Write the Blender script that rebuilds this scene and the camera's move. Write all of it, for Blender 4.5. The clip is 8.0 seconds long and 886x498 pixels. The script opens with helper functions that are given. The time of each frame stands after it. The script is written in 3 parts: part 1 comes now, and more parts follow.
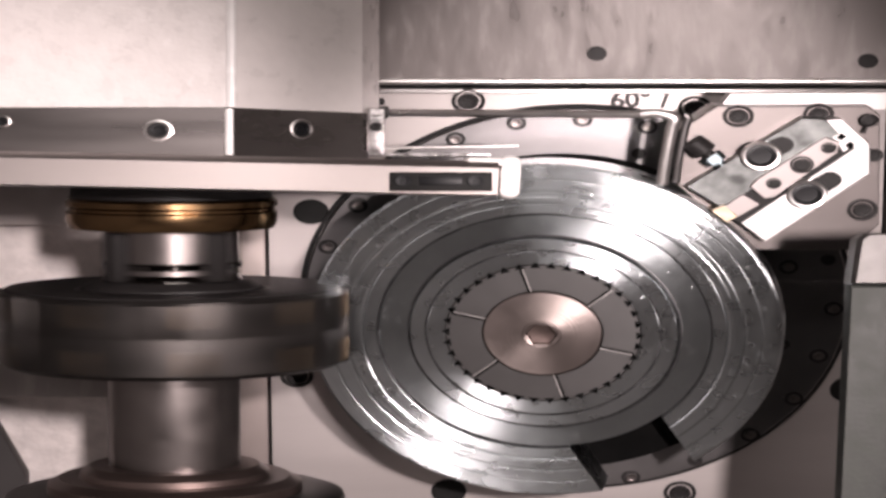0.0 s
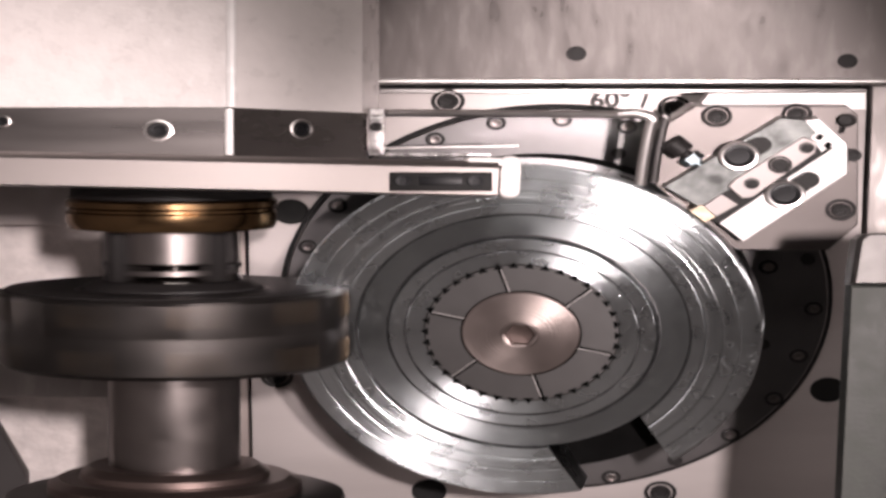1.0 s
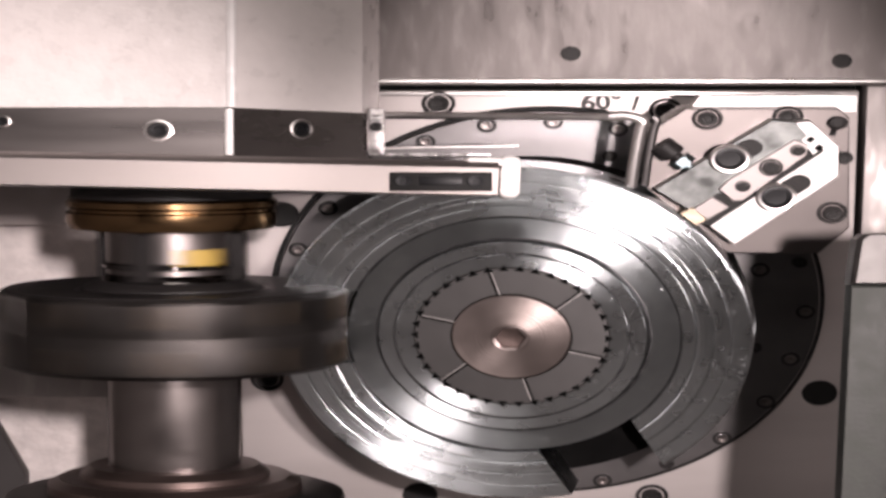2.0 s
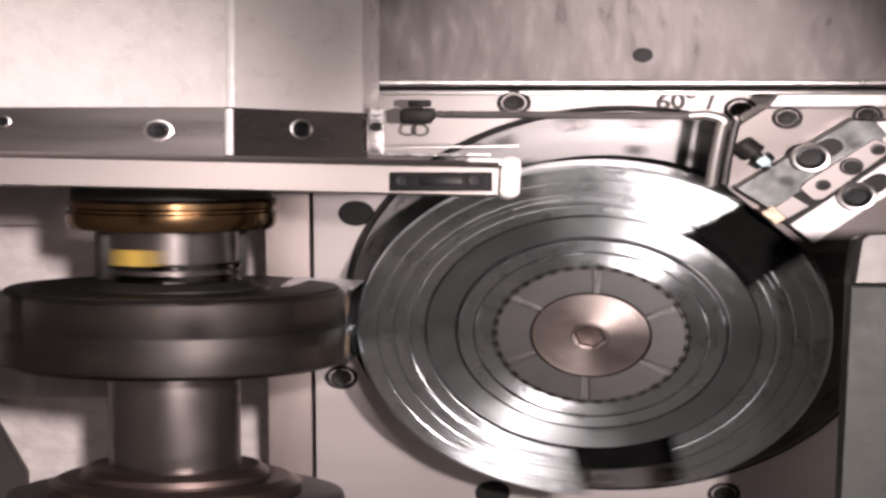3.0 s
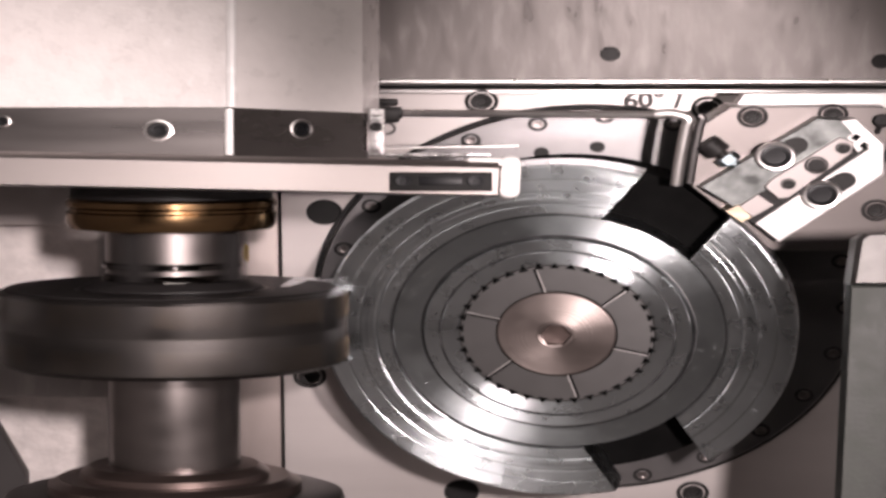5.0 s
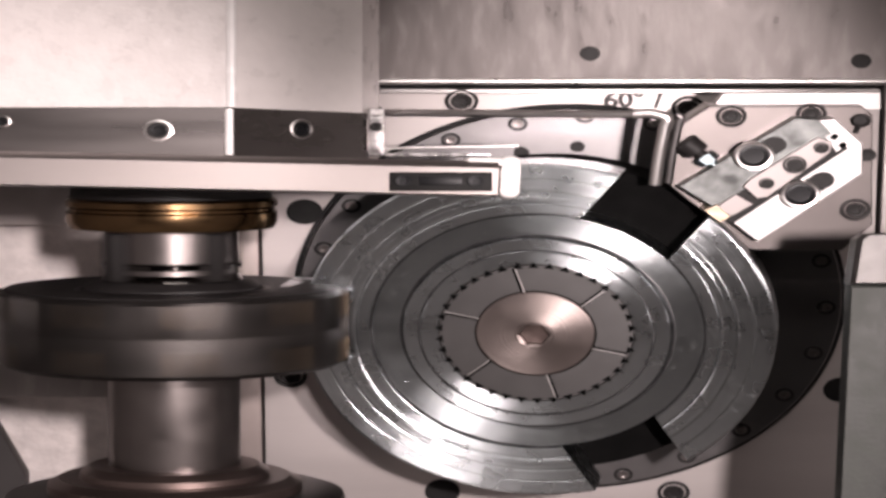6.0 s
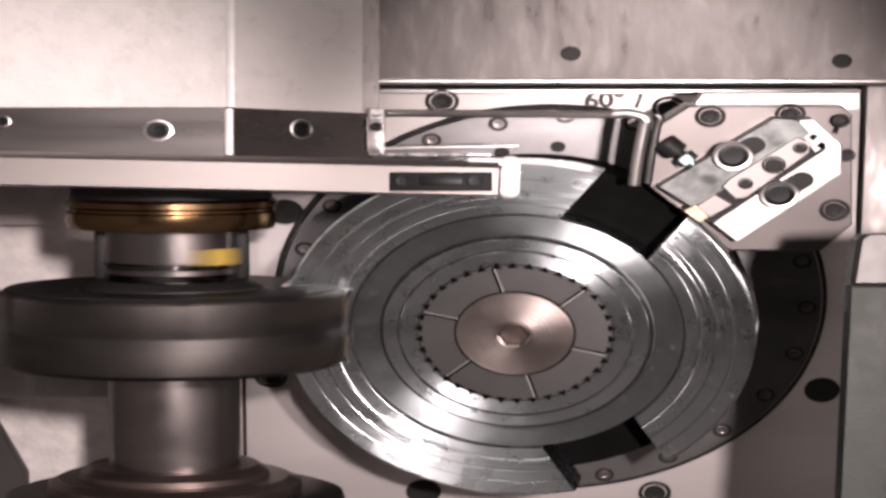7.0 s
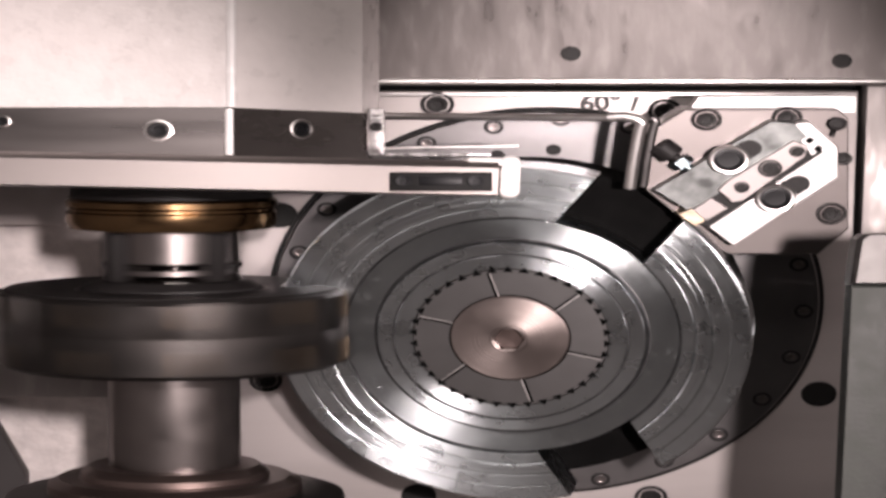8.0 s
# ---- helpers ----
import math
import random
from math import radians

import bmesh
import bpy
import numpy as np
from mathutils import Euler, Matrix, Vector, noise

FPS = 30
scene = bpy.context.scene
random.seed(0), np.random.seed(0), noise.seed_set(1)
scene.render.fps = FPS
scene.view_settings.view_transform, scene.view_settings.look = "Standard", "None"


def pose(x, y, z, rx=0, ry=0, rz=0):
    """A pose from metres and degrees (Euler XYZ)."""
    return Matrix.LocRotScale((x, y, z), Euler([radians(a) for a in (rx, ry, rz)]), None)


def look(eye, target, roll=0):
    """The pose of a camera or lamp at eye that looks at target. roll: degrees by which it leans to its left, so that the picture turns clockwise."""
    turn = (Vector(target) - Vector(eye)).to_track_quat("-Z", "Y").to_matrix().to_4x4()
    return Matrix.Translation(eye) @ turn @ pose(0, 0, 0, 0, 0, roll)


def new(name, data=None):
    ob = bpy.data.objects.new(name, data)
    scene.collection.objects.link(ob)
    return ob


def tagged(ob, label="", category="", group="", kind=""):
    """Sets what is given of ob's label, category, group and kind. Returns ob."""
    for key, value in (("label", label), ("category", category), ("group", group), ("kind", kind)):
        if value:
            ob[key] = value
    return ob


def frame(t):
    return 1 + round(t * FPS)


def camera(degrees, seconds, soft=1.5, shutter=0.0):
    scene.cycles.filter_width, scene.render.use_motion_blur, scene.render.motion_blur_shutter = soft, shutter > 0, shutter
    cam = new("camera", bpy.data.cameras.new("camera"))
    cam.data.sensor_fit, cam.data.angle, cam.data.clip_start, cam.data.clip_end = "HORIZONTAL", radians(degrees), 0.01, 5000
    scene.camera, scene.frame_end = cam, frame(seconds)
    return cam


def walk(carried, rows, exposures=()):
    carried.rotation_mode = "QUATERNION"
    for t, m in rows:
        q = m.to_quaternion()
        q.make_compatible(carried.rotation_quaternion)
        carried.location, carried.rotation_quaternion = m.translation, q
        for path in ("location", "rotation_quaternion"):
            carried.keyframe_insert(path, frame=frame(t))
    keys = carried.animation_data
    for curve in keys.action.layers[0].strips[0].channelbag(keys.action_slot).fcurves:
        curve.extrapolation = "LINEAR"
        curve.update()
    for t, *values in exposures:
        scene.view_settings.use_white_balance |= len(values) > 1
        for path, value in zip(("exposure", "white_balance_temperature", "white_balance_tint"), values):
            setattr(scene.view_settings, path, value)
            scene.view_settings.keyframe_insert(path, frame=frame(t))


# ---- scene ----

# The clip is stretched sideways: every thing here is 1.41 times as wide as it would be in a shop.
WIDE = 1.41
cam = camera(26.73, 8.0, 3.1, 0.5)
walk(cam, [(0.0, look((0, -1.634, 1.2), (0, 0, 1.2))), (8.0, look((0, -1.634, 1.2), (0, 0, 1.2)))])

# ---- light: lamps out of view, set by shadows and glints, and one added fill ----
scene.view_settings.exposure = 0.22
world = bpy.data.worlds.new("cabin_air")
scene.world = world
world.use_nodes = True
world.node_tree.nodes["Background"].inputs[0].default_value = (0.9, 0.85, 0.84, 1)
world.node_tree.nodes["Background"].inputs[1].default_value = 0.11


def area_lamp(name, eye, target, sx, sy, watts, color=(1.0, 0.9, 0.87)):
    d = bpy.data.lights.new(name, "AREA")
    d.shape, d.size, d.size_y, d.energy, d.color = "RECTANGLE", sx, sy, watts, color
    ob = new(name, d)
    ob.matrix_world = look(eye, target)
    return ob


# unseen fill lamp, added to brighten walls and floor that the metal reflects
area_lamp("fill_lamp", (0.0, -1.9, 2.30), (0.0, -1.9, 0.0), 1.2, 0.4, 18)


def spot_lamp(name, eye, target, watts, radius, cone, blend):
    d = bpy.data.lights.new(name, "SPOT")
    d.energy, d.color, d.shadow_soft_size, d.spot_size, d.spot_blend = watts, (1.0, 0.862, 0.848), radius, radians(cone), blend
    new(name, d).matrix_world = look(eye, target)


spot_lamp("spindle_lamp", (0.10, -1.45, 1.33), (-0.42, 0.0, 1.10), 92, 0.04, 32, 0.8)
spot_lamp("disc_lamp", (0.38, -1.40, 1.21), (0.18, 0.0, 1.14), 98, 0.03, 29, 0.68)
spot_lamp("low_lamp", (-0.12, -1.60, 0.97), (-0.24, 0.0, 1.16), 22, 0.014, 8.5, 0.7)


# ---- materials ----
def material(name, color, rough=0.5, metal=0.0, scale=60.0, vary=0.15, bump=0.05, fine=600.0, rvary=0.05, tint=None, stretch=(1, 1, 1)):
    """A surface with stains at one scale and grain at another, of true size."""
    m = bpy.data.materials.new(name)
    m.use_nodes = True
    nt = m.node_tree
    b = nt.nodes["Principled BSDF"]
    b.inputs["Metallic"].default_value = metal
    co = nt.nodes.new("ShaderNodeTexCoord")
    n1 = nt.nodes.new("ShaderNodeTexNoise")
    n1.inputs["Scale"].default_value, n1.inputs["Detail"].default_value = scale, 5
    n2 = nt.nodes.new("ShaderNodeTexNoise")
    n2.inputs["Scale"].default_value, n2.inputs["Detail"].default_value = fine, 3
    mp = nt.nodes.new("ShaderNodeMapping")
    mp.inputs["Scale"].default_value = stretch
    nt.links.new(co.outputs["Object"], mp.inputs["Vector"])
    nt.links.new(mp.outputs["Vector"], n1.inputs["Vector"])
    nt.links.new(mp.outputs["Vector"], n2.inputs["Vector"])
    ramp = nt.nodes.new("ShaderNodeValToRGB")
    dark = tint or [c * (1 - 2 * vary) for c in color]
    ramp.color_ramp.elements[0].position, ramp.color_ramp.elements[1].position = 0.3, 0.65
    ramp.color_ramp.elements[0].color = (*dark, 1)
    ramp.color_ramp.elements[1].color = (*color, 1)
    nt.links.new(n1.outputs["Fac"], ramp.inputs["Fac"])
    nt.links.new(ramp.outputs["Color"], b.inputs["Base Color"])
    mr = nt.nodes.new("ShaderNodeMapRange")
    mr.inputs["From Min"].default_value, mr.inputs["From Max"].default_value = 0.3, 0.7
    mr.inputs["To Min"].default_value, mr.inputs["To Max"].default_value = max(rough - rvary, 0.03), min(rough + rvary, 1)
    nt.links.new(n1.outputs["Fac"], mr.inputs["Value"])
    nt.links.new(mr.outputs["Result"], b.inputs["Roughness"])
    if name.startswith(("black", "grey_green", "dull")):
        b.inputs["Specular IOR Level"].default_value = 0.2
    if bump:
        bp = nt.nodes.new("ShaderNodeBump")
        bp.inputs["Strength"].default_value, bp.inputs["Distance"].default_value = bump, 0.001 if bump < 0.45 else 0.0022
        nt.links.new(n2.outputs["Fac"], bp.inputs["Height"])
        nt.links.new(bp.outputs["Normal"], b.inputs["Normal"])
    return m


STEEL = material("ground_steel", (0.66, 0.605, 0.59), 0.36, 0.3, 30, 0.12, 0.1, 300, 0.07, None, (1, 1, 0.12))
RAIL = material("scuffed_rail_steel", (0.45, 0.415, 0.405), 0.46, 0.4, 75, 0.13, 0.34, 170, 0.2, (0.32, 0.29, 0.282), (1, 1, 0.22))
for stop, at in zip(RAIL.node_tree.nodes["Color Ramp"].color_ramp.elements, (0.52, 0.70)):
    stop.position = at
STEEL_BRIGHT = material("bright_steel", (0.82, 0.79, 0.78), 0.32, 1.0, 40, 0.04, 0.04, 500, 0.05)
STEEL_DARK = material("dark_steel", (0.2, 0.19, 0.19), 0.4, 1.0, 40, 0.15, 0.05)
SKIRT = material("skirt_steel", (0.21, 0.193, 0.188), 0.30, 1.0, 25, 0.12, 0.1, 300, 0.06, None, (0.15, 1, 1))
PLATE = material("slide_plate_steel", (0.54, 0.495, 0.485), 0.44, 0.4, 30, 0.06, 0.1, 400, 0.05, None, (0.15, 1, 1))
JAW_GREY = material("oily_grey_jaw_steel", (0.135, 0.14, 0.138), 0.36, 1.0, 70, 0.3, 0.06, 500, 0.08)
BLOCK = material("ground_block_steel", (0.122, 0.109, 0.106), 0.38, 1.0, 20, 0.05, 0.06, 500, 0.04)
ARM = material("machined_arm_steel", (0.32, 0.29, 0.28), 0.5, 1.0, 25, 0.05, 0.08, 300, 0.04, None, (0.12, 1, 1))
RING = material("ring_steel", (0.175, 0.168, 0.17), 0.36, 1.0, 60, 0.04, 0.05, 600, 0.02)
BLACK = material("black_parts_and_gap_shade", (0.02, 0.018, 0.018), 0.5, 0.0, 200, 0.2, 0.05)
RECESS_BLACK = material("black_recesses", (0.012, 0.0115, 0.0115), 0.6, 0.0, 100, 0.2, 0.05)
DRUM = material("black_drum_and_slot_shade", (0.006, 0.0058, 0.0058), 0.8, 0.0, 100, 0.2, 0.05)
PAINT = material("white_machine_paint", (0.78, 0.73, 0.715), 0.3, 0.0, 60, 0.03, 0.8, 75)
CASTING = material("rough_casting_wall", (0.84, 0.77, 0.75), 0.55, 0.0, 55, 0.13, 0.8, 120)
BRASS = material("oily_bronze", (0.18, 0.112, 0.058), 0.22, 1.0, 50, 0.2, 0.05)
CUTTER = material("cutter_steel", (0.052, 0.047, 0.045), 0.42, 0.9, 45, 0.3, 0.1)
INSERT = material("carbide_insert", (0.10, 0.074, 0.05), 0.35, 0.9, 80, 0.2, 0.05)
SHAFT = material("arbor_steel", (0.19, 0.17, 0.165), 0.34, 1.0, 60, 0.05, 0.03)
COLLAR = material("polished_collar_steel", (0.065, 0.06, 0.058), 0.11, 1.0, 60, 0.08, 0.03)
FLANGE = material("oily_flange_steel", (0.16, 0.12, 0.11), 0.36, 0.9, 40, 0.2, 0.05)
GREEN = material("grey_green_paint", (0.036, 0.039, 0.035), 0.48, 0.0, 70, 0.24, 0.18, 320, 0.1)
GUARD = material("dark_guard_paint", (0.035, 0.03, 0.03), 0.5, 0.0, 30, 0.1, 0.1)
STRIP = material("ground_strip_steel", (0.27, 0.245, 0.24), 0.44, 0.9, 40, 0.05, 0.05, 500, 0.04)
JAW_WHITE = material("bright_jaw_steel", (0.52, 0.5, 0.495), 0.5, 1.0, 40, 0.03, 0.04, 500, 0.03)
SCREW_GREY = material("dull_screw_steel", (0.008, 0.008, 0.0095), 0.4, 0.1, 100, 0.15, 0.05)
CHROME = material("worn_chrome", (0.10, 0.096, 0.094), 0.47, 1.0, 60, 0.25, 0.3, 120, 0.08)
YELLOW = material("yellow_paint_mark", (0.52, 0.35, 0.07), 0.5, 0.0, 100, 0.05, 0.05)
INK = material("marker_ink", (0.04, 0.035, 0.035), 0.6, 0.0, 200, 0.1, 0.0)
CABIN = material("cabin_sheet", (0.7, 0.66, 0.65), 0.6, 0.0, 3, 0.06, 0.05, 60)
JAW = material("collet_steel", (0.16, 0.155, 0.155), 0.36, 1.0, 60, 0.02, 0.04, 600, 0.01)
TIP = material("gilt_tip_steel", (0.46, 0.38, 0.29), 0.35, 1.0, 200, 0.15, 0.1)
ZINC = material("zinc_nut_steel", (0.24, 0.29, 0.31), 0.3, 1.0, 100, 0.1, 0.05)
WHITE_END = material("white_worn_end_cap", (0.92, 0.89, 0.88), 0.25, 0.0, 80, 0.04, 0.2, 120)
CLEAR = material("worn_clear_plastic", (0.75, 0.72, 0.72), 0.15, 0.4, 140, 0.35, 0.7, 120, 0.05, (0.06, 0.055, 0.055))


def turned(name, color, rough, aniso, specks=0.5):
    """Lathe-turned metal: fine rings about the z axis, and a sheen that runs across them."""
    m = material(name, color, rough, 1.0, 60, 0.05, 0.0)
    nt = m.node_tree
    b = nt.nodes["Principled BSDF"]
    b.inputs["Anisotropic"].default_value = aniso
    co = nt.nodes.new("ShaderNodeTexCoord")
    sep = nt.nodes.new("ShaderNodeSeparateXYZ")
    nt.links.new(co.outputs["Object"], sep.inputs[0])
    flat = nt.nodes.new("ShaderNodeCombineXYZ")
    nt.links.new(sep.outputs[0], flat.inputs[0])
    nt.links.new(sep.outputs[1], flat.inputs[1])
    tw = nt.nodes.new("ShaderNodeVectorTransform")
    tw.vector_type, tw.convert_from, tw.convert_to = "VECTOR", "OBJECT", "WORLD"
    nt.links.new(flat.outputs[0], tw.inputs[0])
    un = nt.nodes.new("ShaderNodeVectorMath")
    un.operation = "NORMALIZE"
    nt.links.new(tw.outputs[0], un.inputs[0])
    nt.links.new(un.outputs[0], b.inputs["Tangent"])
    ln = nt.nodes.new("ShaderNodeVectorMath")
    ln.operation = "LENGTH"
    nt.links.new(flat.outputs[0], ln.inputs[0])
    no = nt.nodes.new("ShaderNodeTexNoise")
    no.noise_dimensions = "1D"
    no.inputs["Scale"].default_value, no.inputs["Detail"].default_value = 700, 6
    nt.links.new(ln.outputs["Value"], no.inputs["W"])
    bp = nt.nodes.new("ShaderNodeBump")
    bp.inputs["Strength"].default_value, bp.inputs["Distance"].default_value = 0.24, 0.001
    nt.links.new(no.outputs["Fac"], bp.inputs["Height"])
    # clinging chips and droplets
    fl = nt.nodes.new("ShaderNodeTexNoise")
    fl.inputs["Scale"].default_value, fl.inputs["Detail"].default_value = 190, 2
    nt.links.new(co.outputs["Object"], fl.inputs["Vector"])
    fr = nt.nodes.new("ShaderNodeMapRange")
    fr.inputs["From Min"].default_value, fr.inputs["From Max"].default_value = 0.70, 0.80
    nt.links.new(fl.outputs["Fac"], fr.inputs["Value"])
    b2 = nt.nodes.new("ShaderNodeBump")
    b2.inputs["Strength"].default_value, b2.inputs["Distance"].default_value = 0.13, 0.0012
    nt.links.new(fr.outputs["Result"], b2.inputs["Height"])
    nt.links.new(bp.outputs["Normal"], b2.inputs["Normal"])
    nt.links.new(b2.outputs["Normal"], b.inputs["Normal"])
    # dried coolant: pale specks strewn in loose patches
    where = nt.nodes.new("ShaderNodeTexNoise")
    where.inputs["Scale"].default_value, where.inputs["Detail"].default_value = 22, 2
    nt.links.new(co.outputs["Object"], where.inputs["Vector"])
    wr = nt.nodes.new("ShaderNodeMapRange")
    wr.inputs["From Min"].default_value, wr.inputs["From Max"].default_value = 0.40, 0.75
    nt.links.new(where.outputs["Fac"], wr.inputs["Value"])
    sp = nt.nodes.new("ShaderNodeTexNoise")
    sp.inputs["Scale"].default_value, sp.inputs["Detail"].default_value = 380, 4
    nt.links.new(co.outputs["Object"], sp.inputs["Vector"])
    sr = nt.nodes.new("ShaderNodeMapRange")
    sr.inputs["From Min"].default_value, sr.inputs["From Max"].default_value = 0.57, 0.75
    sr.inputs["To Max"].default_value = specks
    nt.links.new(sp.outputs["Fac"], sr.inputs["Value"])
    both = nt.nodes.new("ShaderNodeMath")
    both.operation = "MULTIPLY"
    nt.links.new(wr.outputs["Result"], both.inputs[0])
    nt.links.new(sr.outputs["Result"], both.inputs[1])
    mix = nt.nodes.new("ShaderNodeMix")
    mix.data_type = "RGBA"
    base = b.inputs["Base Color"].links[0].from_socket
    nt.links.new(both.outputs[0], mix.inputs["Factor"])
    nt.links.new(base, mix.inputs["A"])
    mix.inputs["B"].default_value = (0.62, 0.62, 0.61, 1)
    nt.links.new(mix.outputs["Result"], b.inputs["Base Color"])
    dull = nt.nodes.new("ShaderNodeMath")
    dull.operation = "SUBTRACT"
    dull.inputs[0].default_value = 1.0
    nt.links.new(both.outputs[0], dull.inputs[1])
    nt.links.new(dull.outputs[0], b.inputs["Metallic"])
    return m


TURNED = turned("turned_disc_steel", (0.55, 0.585, 0.605), 0.29, 1.0, 0.3)
HUBSTEEL = turned("turned_cap_steel", (0.25, 0.212, 0.20), 0.42, 0.6, 0.0)


# darker copy of the disc steel: the recess's shade and grime in one colour
RECESS_DARK = turned("shaded_grimy_disc_steel", (0.37, 0.395, 0.405), 0.34, 0.97, 0.35)
# flat black without sheen stands for the shade inside gaps and slits
PIT = material("black_gap_shade", (0.006, 0.006, 0.006), 0.9, 0.0, 100, 0.2, 0.0)
PIT.node_tree.nodes["Principled BSDF"].inputs["Specular IOR Level"].default_value = 0.0
EDGE = material("stained_edge_steel", (0.33, 0.28, 0.265), 0.5, 0.3, 30, 0.14, 0.1, 300, 0.06, None, (1, 1, 0.25))
REFLECT_DARK = material("dark_reflected_wall", (0.10, 0.095, 0.095), 0.5, 0.0, 4, 0.1, 0.05, 60)
# sheen cut to almost nothing: the slots' shade is put into this black
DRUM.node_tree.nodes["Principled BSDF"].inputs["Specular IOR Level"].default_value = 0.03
# groove walls coloured dark, painting in the shade that lies on them
WALL_DARK = material("shaded_groove_wall", (0.085, 0.085, 0.087), 0.4, 0.8, 90, 0.3, 0.1)
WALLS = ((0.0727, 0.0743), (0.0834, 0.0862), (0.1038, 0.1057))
# recess and grooves that take the darker copy of the disc steel
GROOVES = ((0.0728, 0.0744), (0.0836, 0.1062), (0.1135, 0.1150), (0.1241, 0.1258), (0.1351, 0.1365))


# ---- building helpers ----
def part(name, bm, mat, parent, label="", m=None, smooth=True, basis=None, groove=None):
    """One bmesh as one mesh object under a thing or a part."""
    if m is not None:
        bm.transform(m)
    bmesh.ops.recalc_face_normals(bm, faces=bm.faces)
    me = bpy.data.meshes.new(name)
    bm.to_mesh(me)
    bm.free()
    me.materials.append(mat)
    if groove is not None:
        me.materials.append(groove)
        me.materials.append(WALL_DARK)
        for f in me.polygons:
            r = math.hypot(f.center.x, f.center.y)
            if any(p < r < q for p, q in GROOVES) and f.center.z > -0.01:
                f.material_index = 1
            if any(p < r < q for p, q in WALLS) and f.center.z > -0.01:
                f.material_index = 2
    if smooth:
        me.shade_smooth()
        me.set_sharp_from_angle(angle=radians(32 if groove is None else 4))
    ob = new(name, me)
    ob.parent = parent
    if basis is not None:
        ob.matrix_basis = basis
    if label:
        tagged(ob, label)
    return ob


def thing(name, x, y, z, label, category, group="", kind=""):
    """An Empty at the thing's base, in the wide place."""
    ob = new(name)
    ob.empty_display_size = 0.02
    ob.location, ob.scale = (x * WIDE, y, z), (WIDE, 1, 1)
    return tagged(ob, label, category, group, kind)


def box(bm, cx, cy, cz, sx, sy, sz, bevel=0.0, seg=2, m=None):
    r = bmesh.ops.create_cube(bm, size=1.0, matrix=Matrix.LocRotScale((cx, cy, cz), None, (sx, sy, sz)))
    vs = r["verts"]
    if bevel:
        es = list({e for v in vs for e in v.link_edges})
        g = bmesh.ops.bevel(bm, geom=es, offset=bevel, segments=seg, affect="EDGES", profile=0.5)
        vs = list({v for f in g["faces"] for v in f.verts} | {v for v in vs if v.is_valid})
        seen, todo = set(vs), list(vs)
        while todo:
            for e in todo.pop().link_edges:
                for v in e.verts:
                    if v not in seen:
                        seen.add(v), todo.append(v)
        vs = list(seen)
    if m is not None:
        bmesh.ops.transform(bm, matrix=m, verts=vs)
    return bm


def lathe(bm, profile, seg=48, m=None, closed=False):
    """Turns (radius, height[, sides]) about z; sides=6 makes that loop a hexagon."""
    rings, made = [], []
    for row in profile:
        r, z, sides = row[0], row[1], (row[2] if len(row) > 2 else 0)
        if r < 1e-7:
            v = bm.verts.new((0, 0, z))
            rings.append([v])
            made.append(v)
            continue
        loop = []
        for i in range(seg):
            a = 2 * math.pi * i / seg
            q = r
            if sides:
                w = 2 * math.pi / sides
                q = r * math.cos(w / 2) / math.cos((a % w) - w / 2)
            loop.append(bm.verts.new((q * math.cos(a), q * math.sin(a), z)))
        rings.append(loop)
        made += loop
    pairs = list(zip(rings, rings[1:])) + ([(rings[-1], rings[0])] if closed else [])
    for a, b in pairs:
        for i in range(seg):
            j = (i + 1) % seg
            if len(a) == 1:
                bm.faces.new((a[0], b[i], b[j]))
            elif len(b) == 1:
                bm.faces.new((a[i], a[j], b[0]))
            else:
                bm.faces.new((a[i], a[j], b[j], b[i]))
    if m is not None:
        bmesh.ops.transform(bm, matrix=m, verts=made)
    return bm


def prism(bm, poly, z0, z1, bevel=0.0, m=None):
    """A plate with a many-cornered outline between two heights, its upper edge chamfered."""
    n = len(poly)
    cx, cy = sum(p[0] for p in poly) / n, sum(p[1] for p in poly) / n

    def inset(p):
        d = math.hypot(p[0] - cx, p[1] - cy) or 1
        return (p[0] - (p[0] - cx) / d * bevel, p[1] - (p[1] - cy) / d * bevel)
    loops = [[(*p, z0) for p in poly], [(*p, z1 - bevel) for p in poly]]
    if bevel:
        loops.append([(*inset(p), z1) for p in poly])
    vs = [[bm.verts.new(p) for p in lp] for lp in loops]
    for a, b in zip(vs, vs[1:]):
        for i in range(n):
            bm.faces.new((a[i], a[(i + 1) % n], b[(i + 1) % n], b[i]))
    bm.faces.new(vs[0][::-1])
    bm.faces.new(vs[-1])
    if m is not None:
        bmesh.ops.transform(bm, matrix=m, verts=[v for lp in vs for v in lp])
    return bm


def tube(bm, pts, r, seg=14):
    """A round pipe along points, capped."""
    pts = [Vector(p) for p in pts]
    loops = []
    up = Vector((0.1, 0.3, 1)).normalized()
    for i, p in enumerate(pts):
        d = (pts[min(i + 1, len(pts) - 1)] - pts[max(i - 1, 0)]).normalized()
        s = d.cross(up).normalized()
        t = s.cross(d).normalized()
        loops.append([bm.verts.new(p + r * (math.cos(2 * math.pi * k / seg) * s + math.sin(2 * math.pi * k / seg) * t)) for k in range(seg)])
    for a, b in zip(loops, loops[1:]):
        for k in range(seg):
            bm.faces.new((a[k], a[(k + 1) % seg], b[(k + 1) % seg], b[k]))
    bm.faces.new(loops[0][::-1])
    bm.faces.new(loops[-1])
    return bm


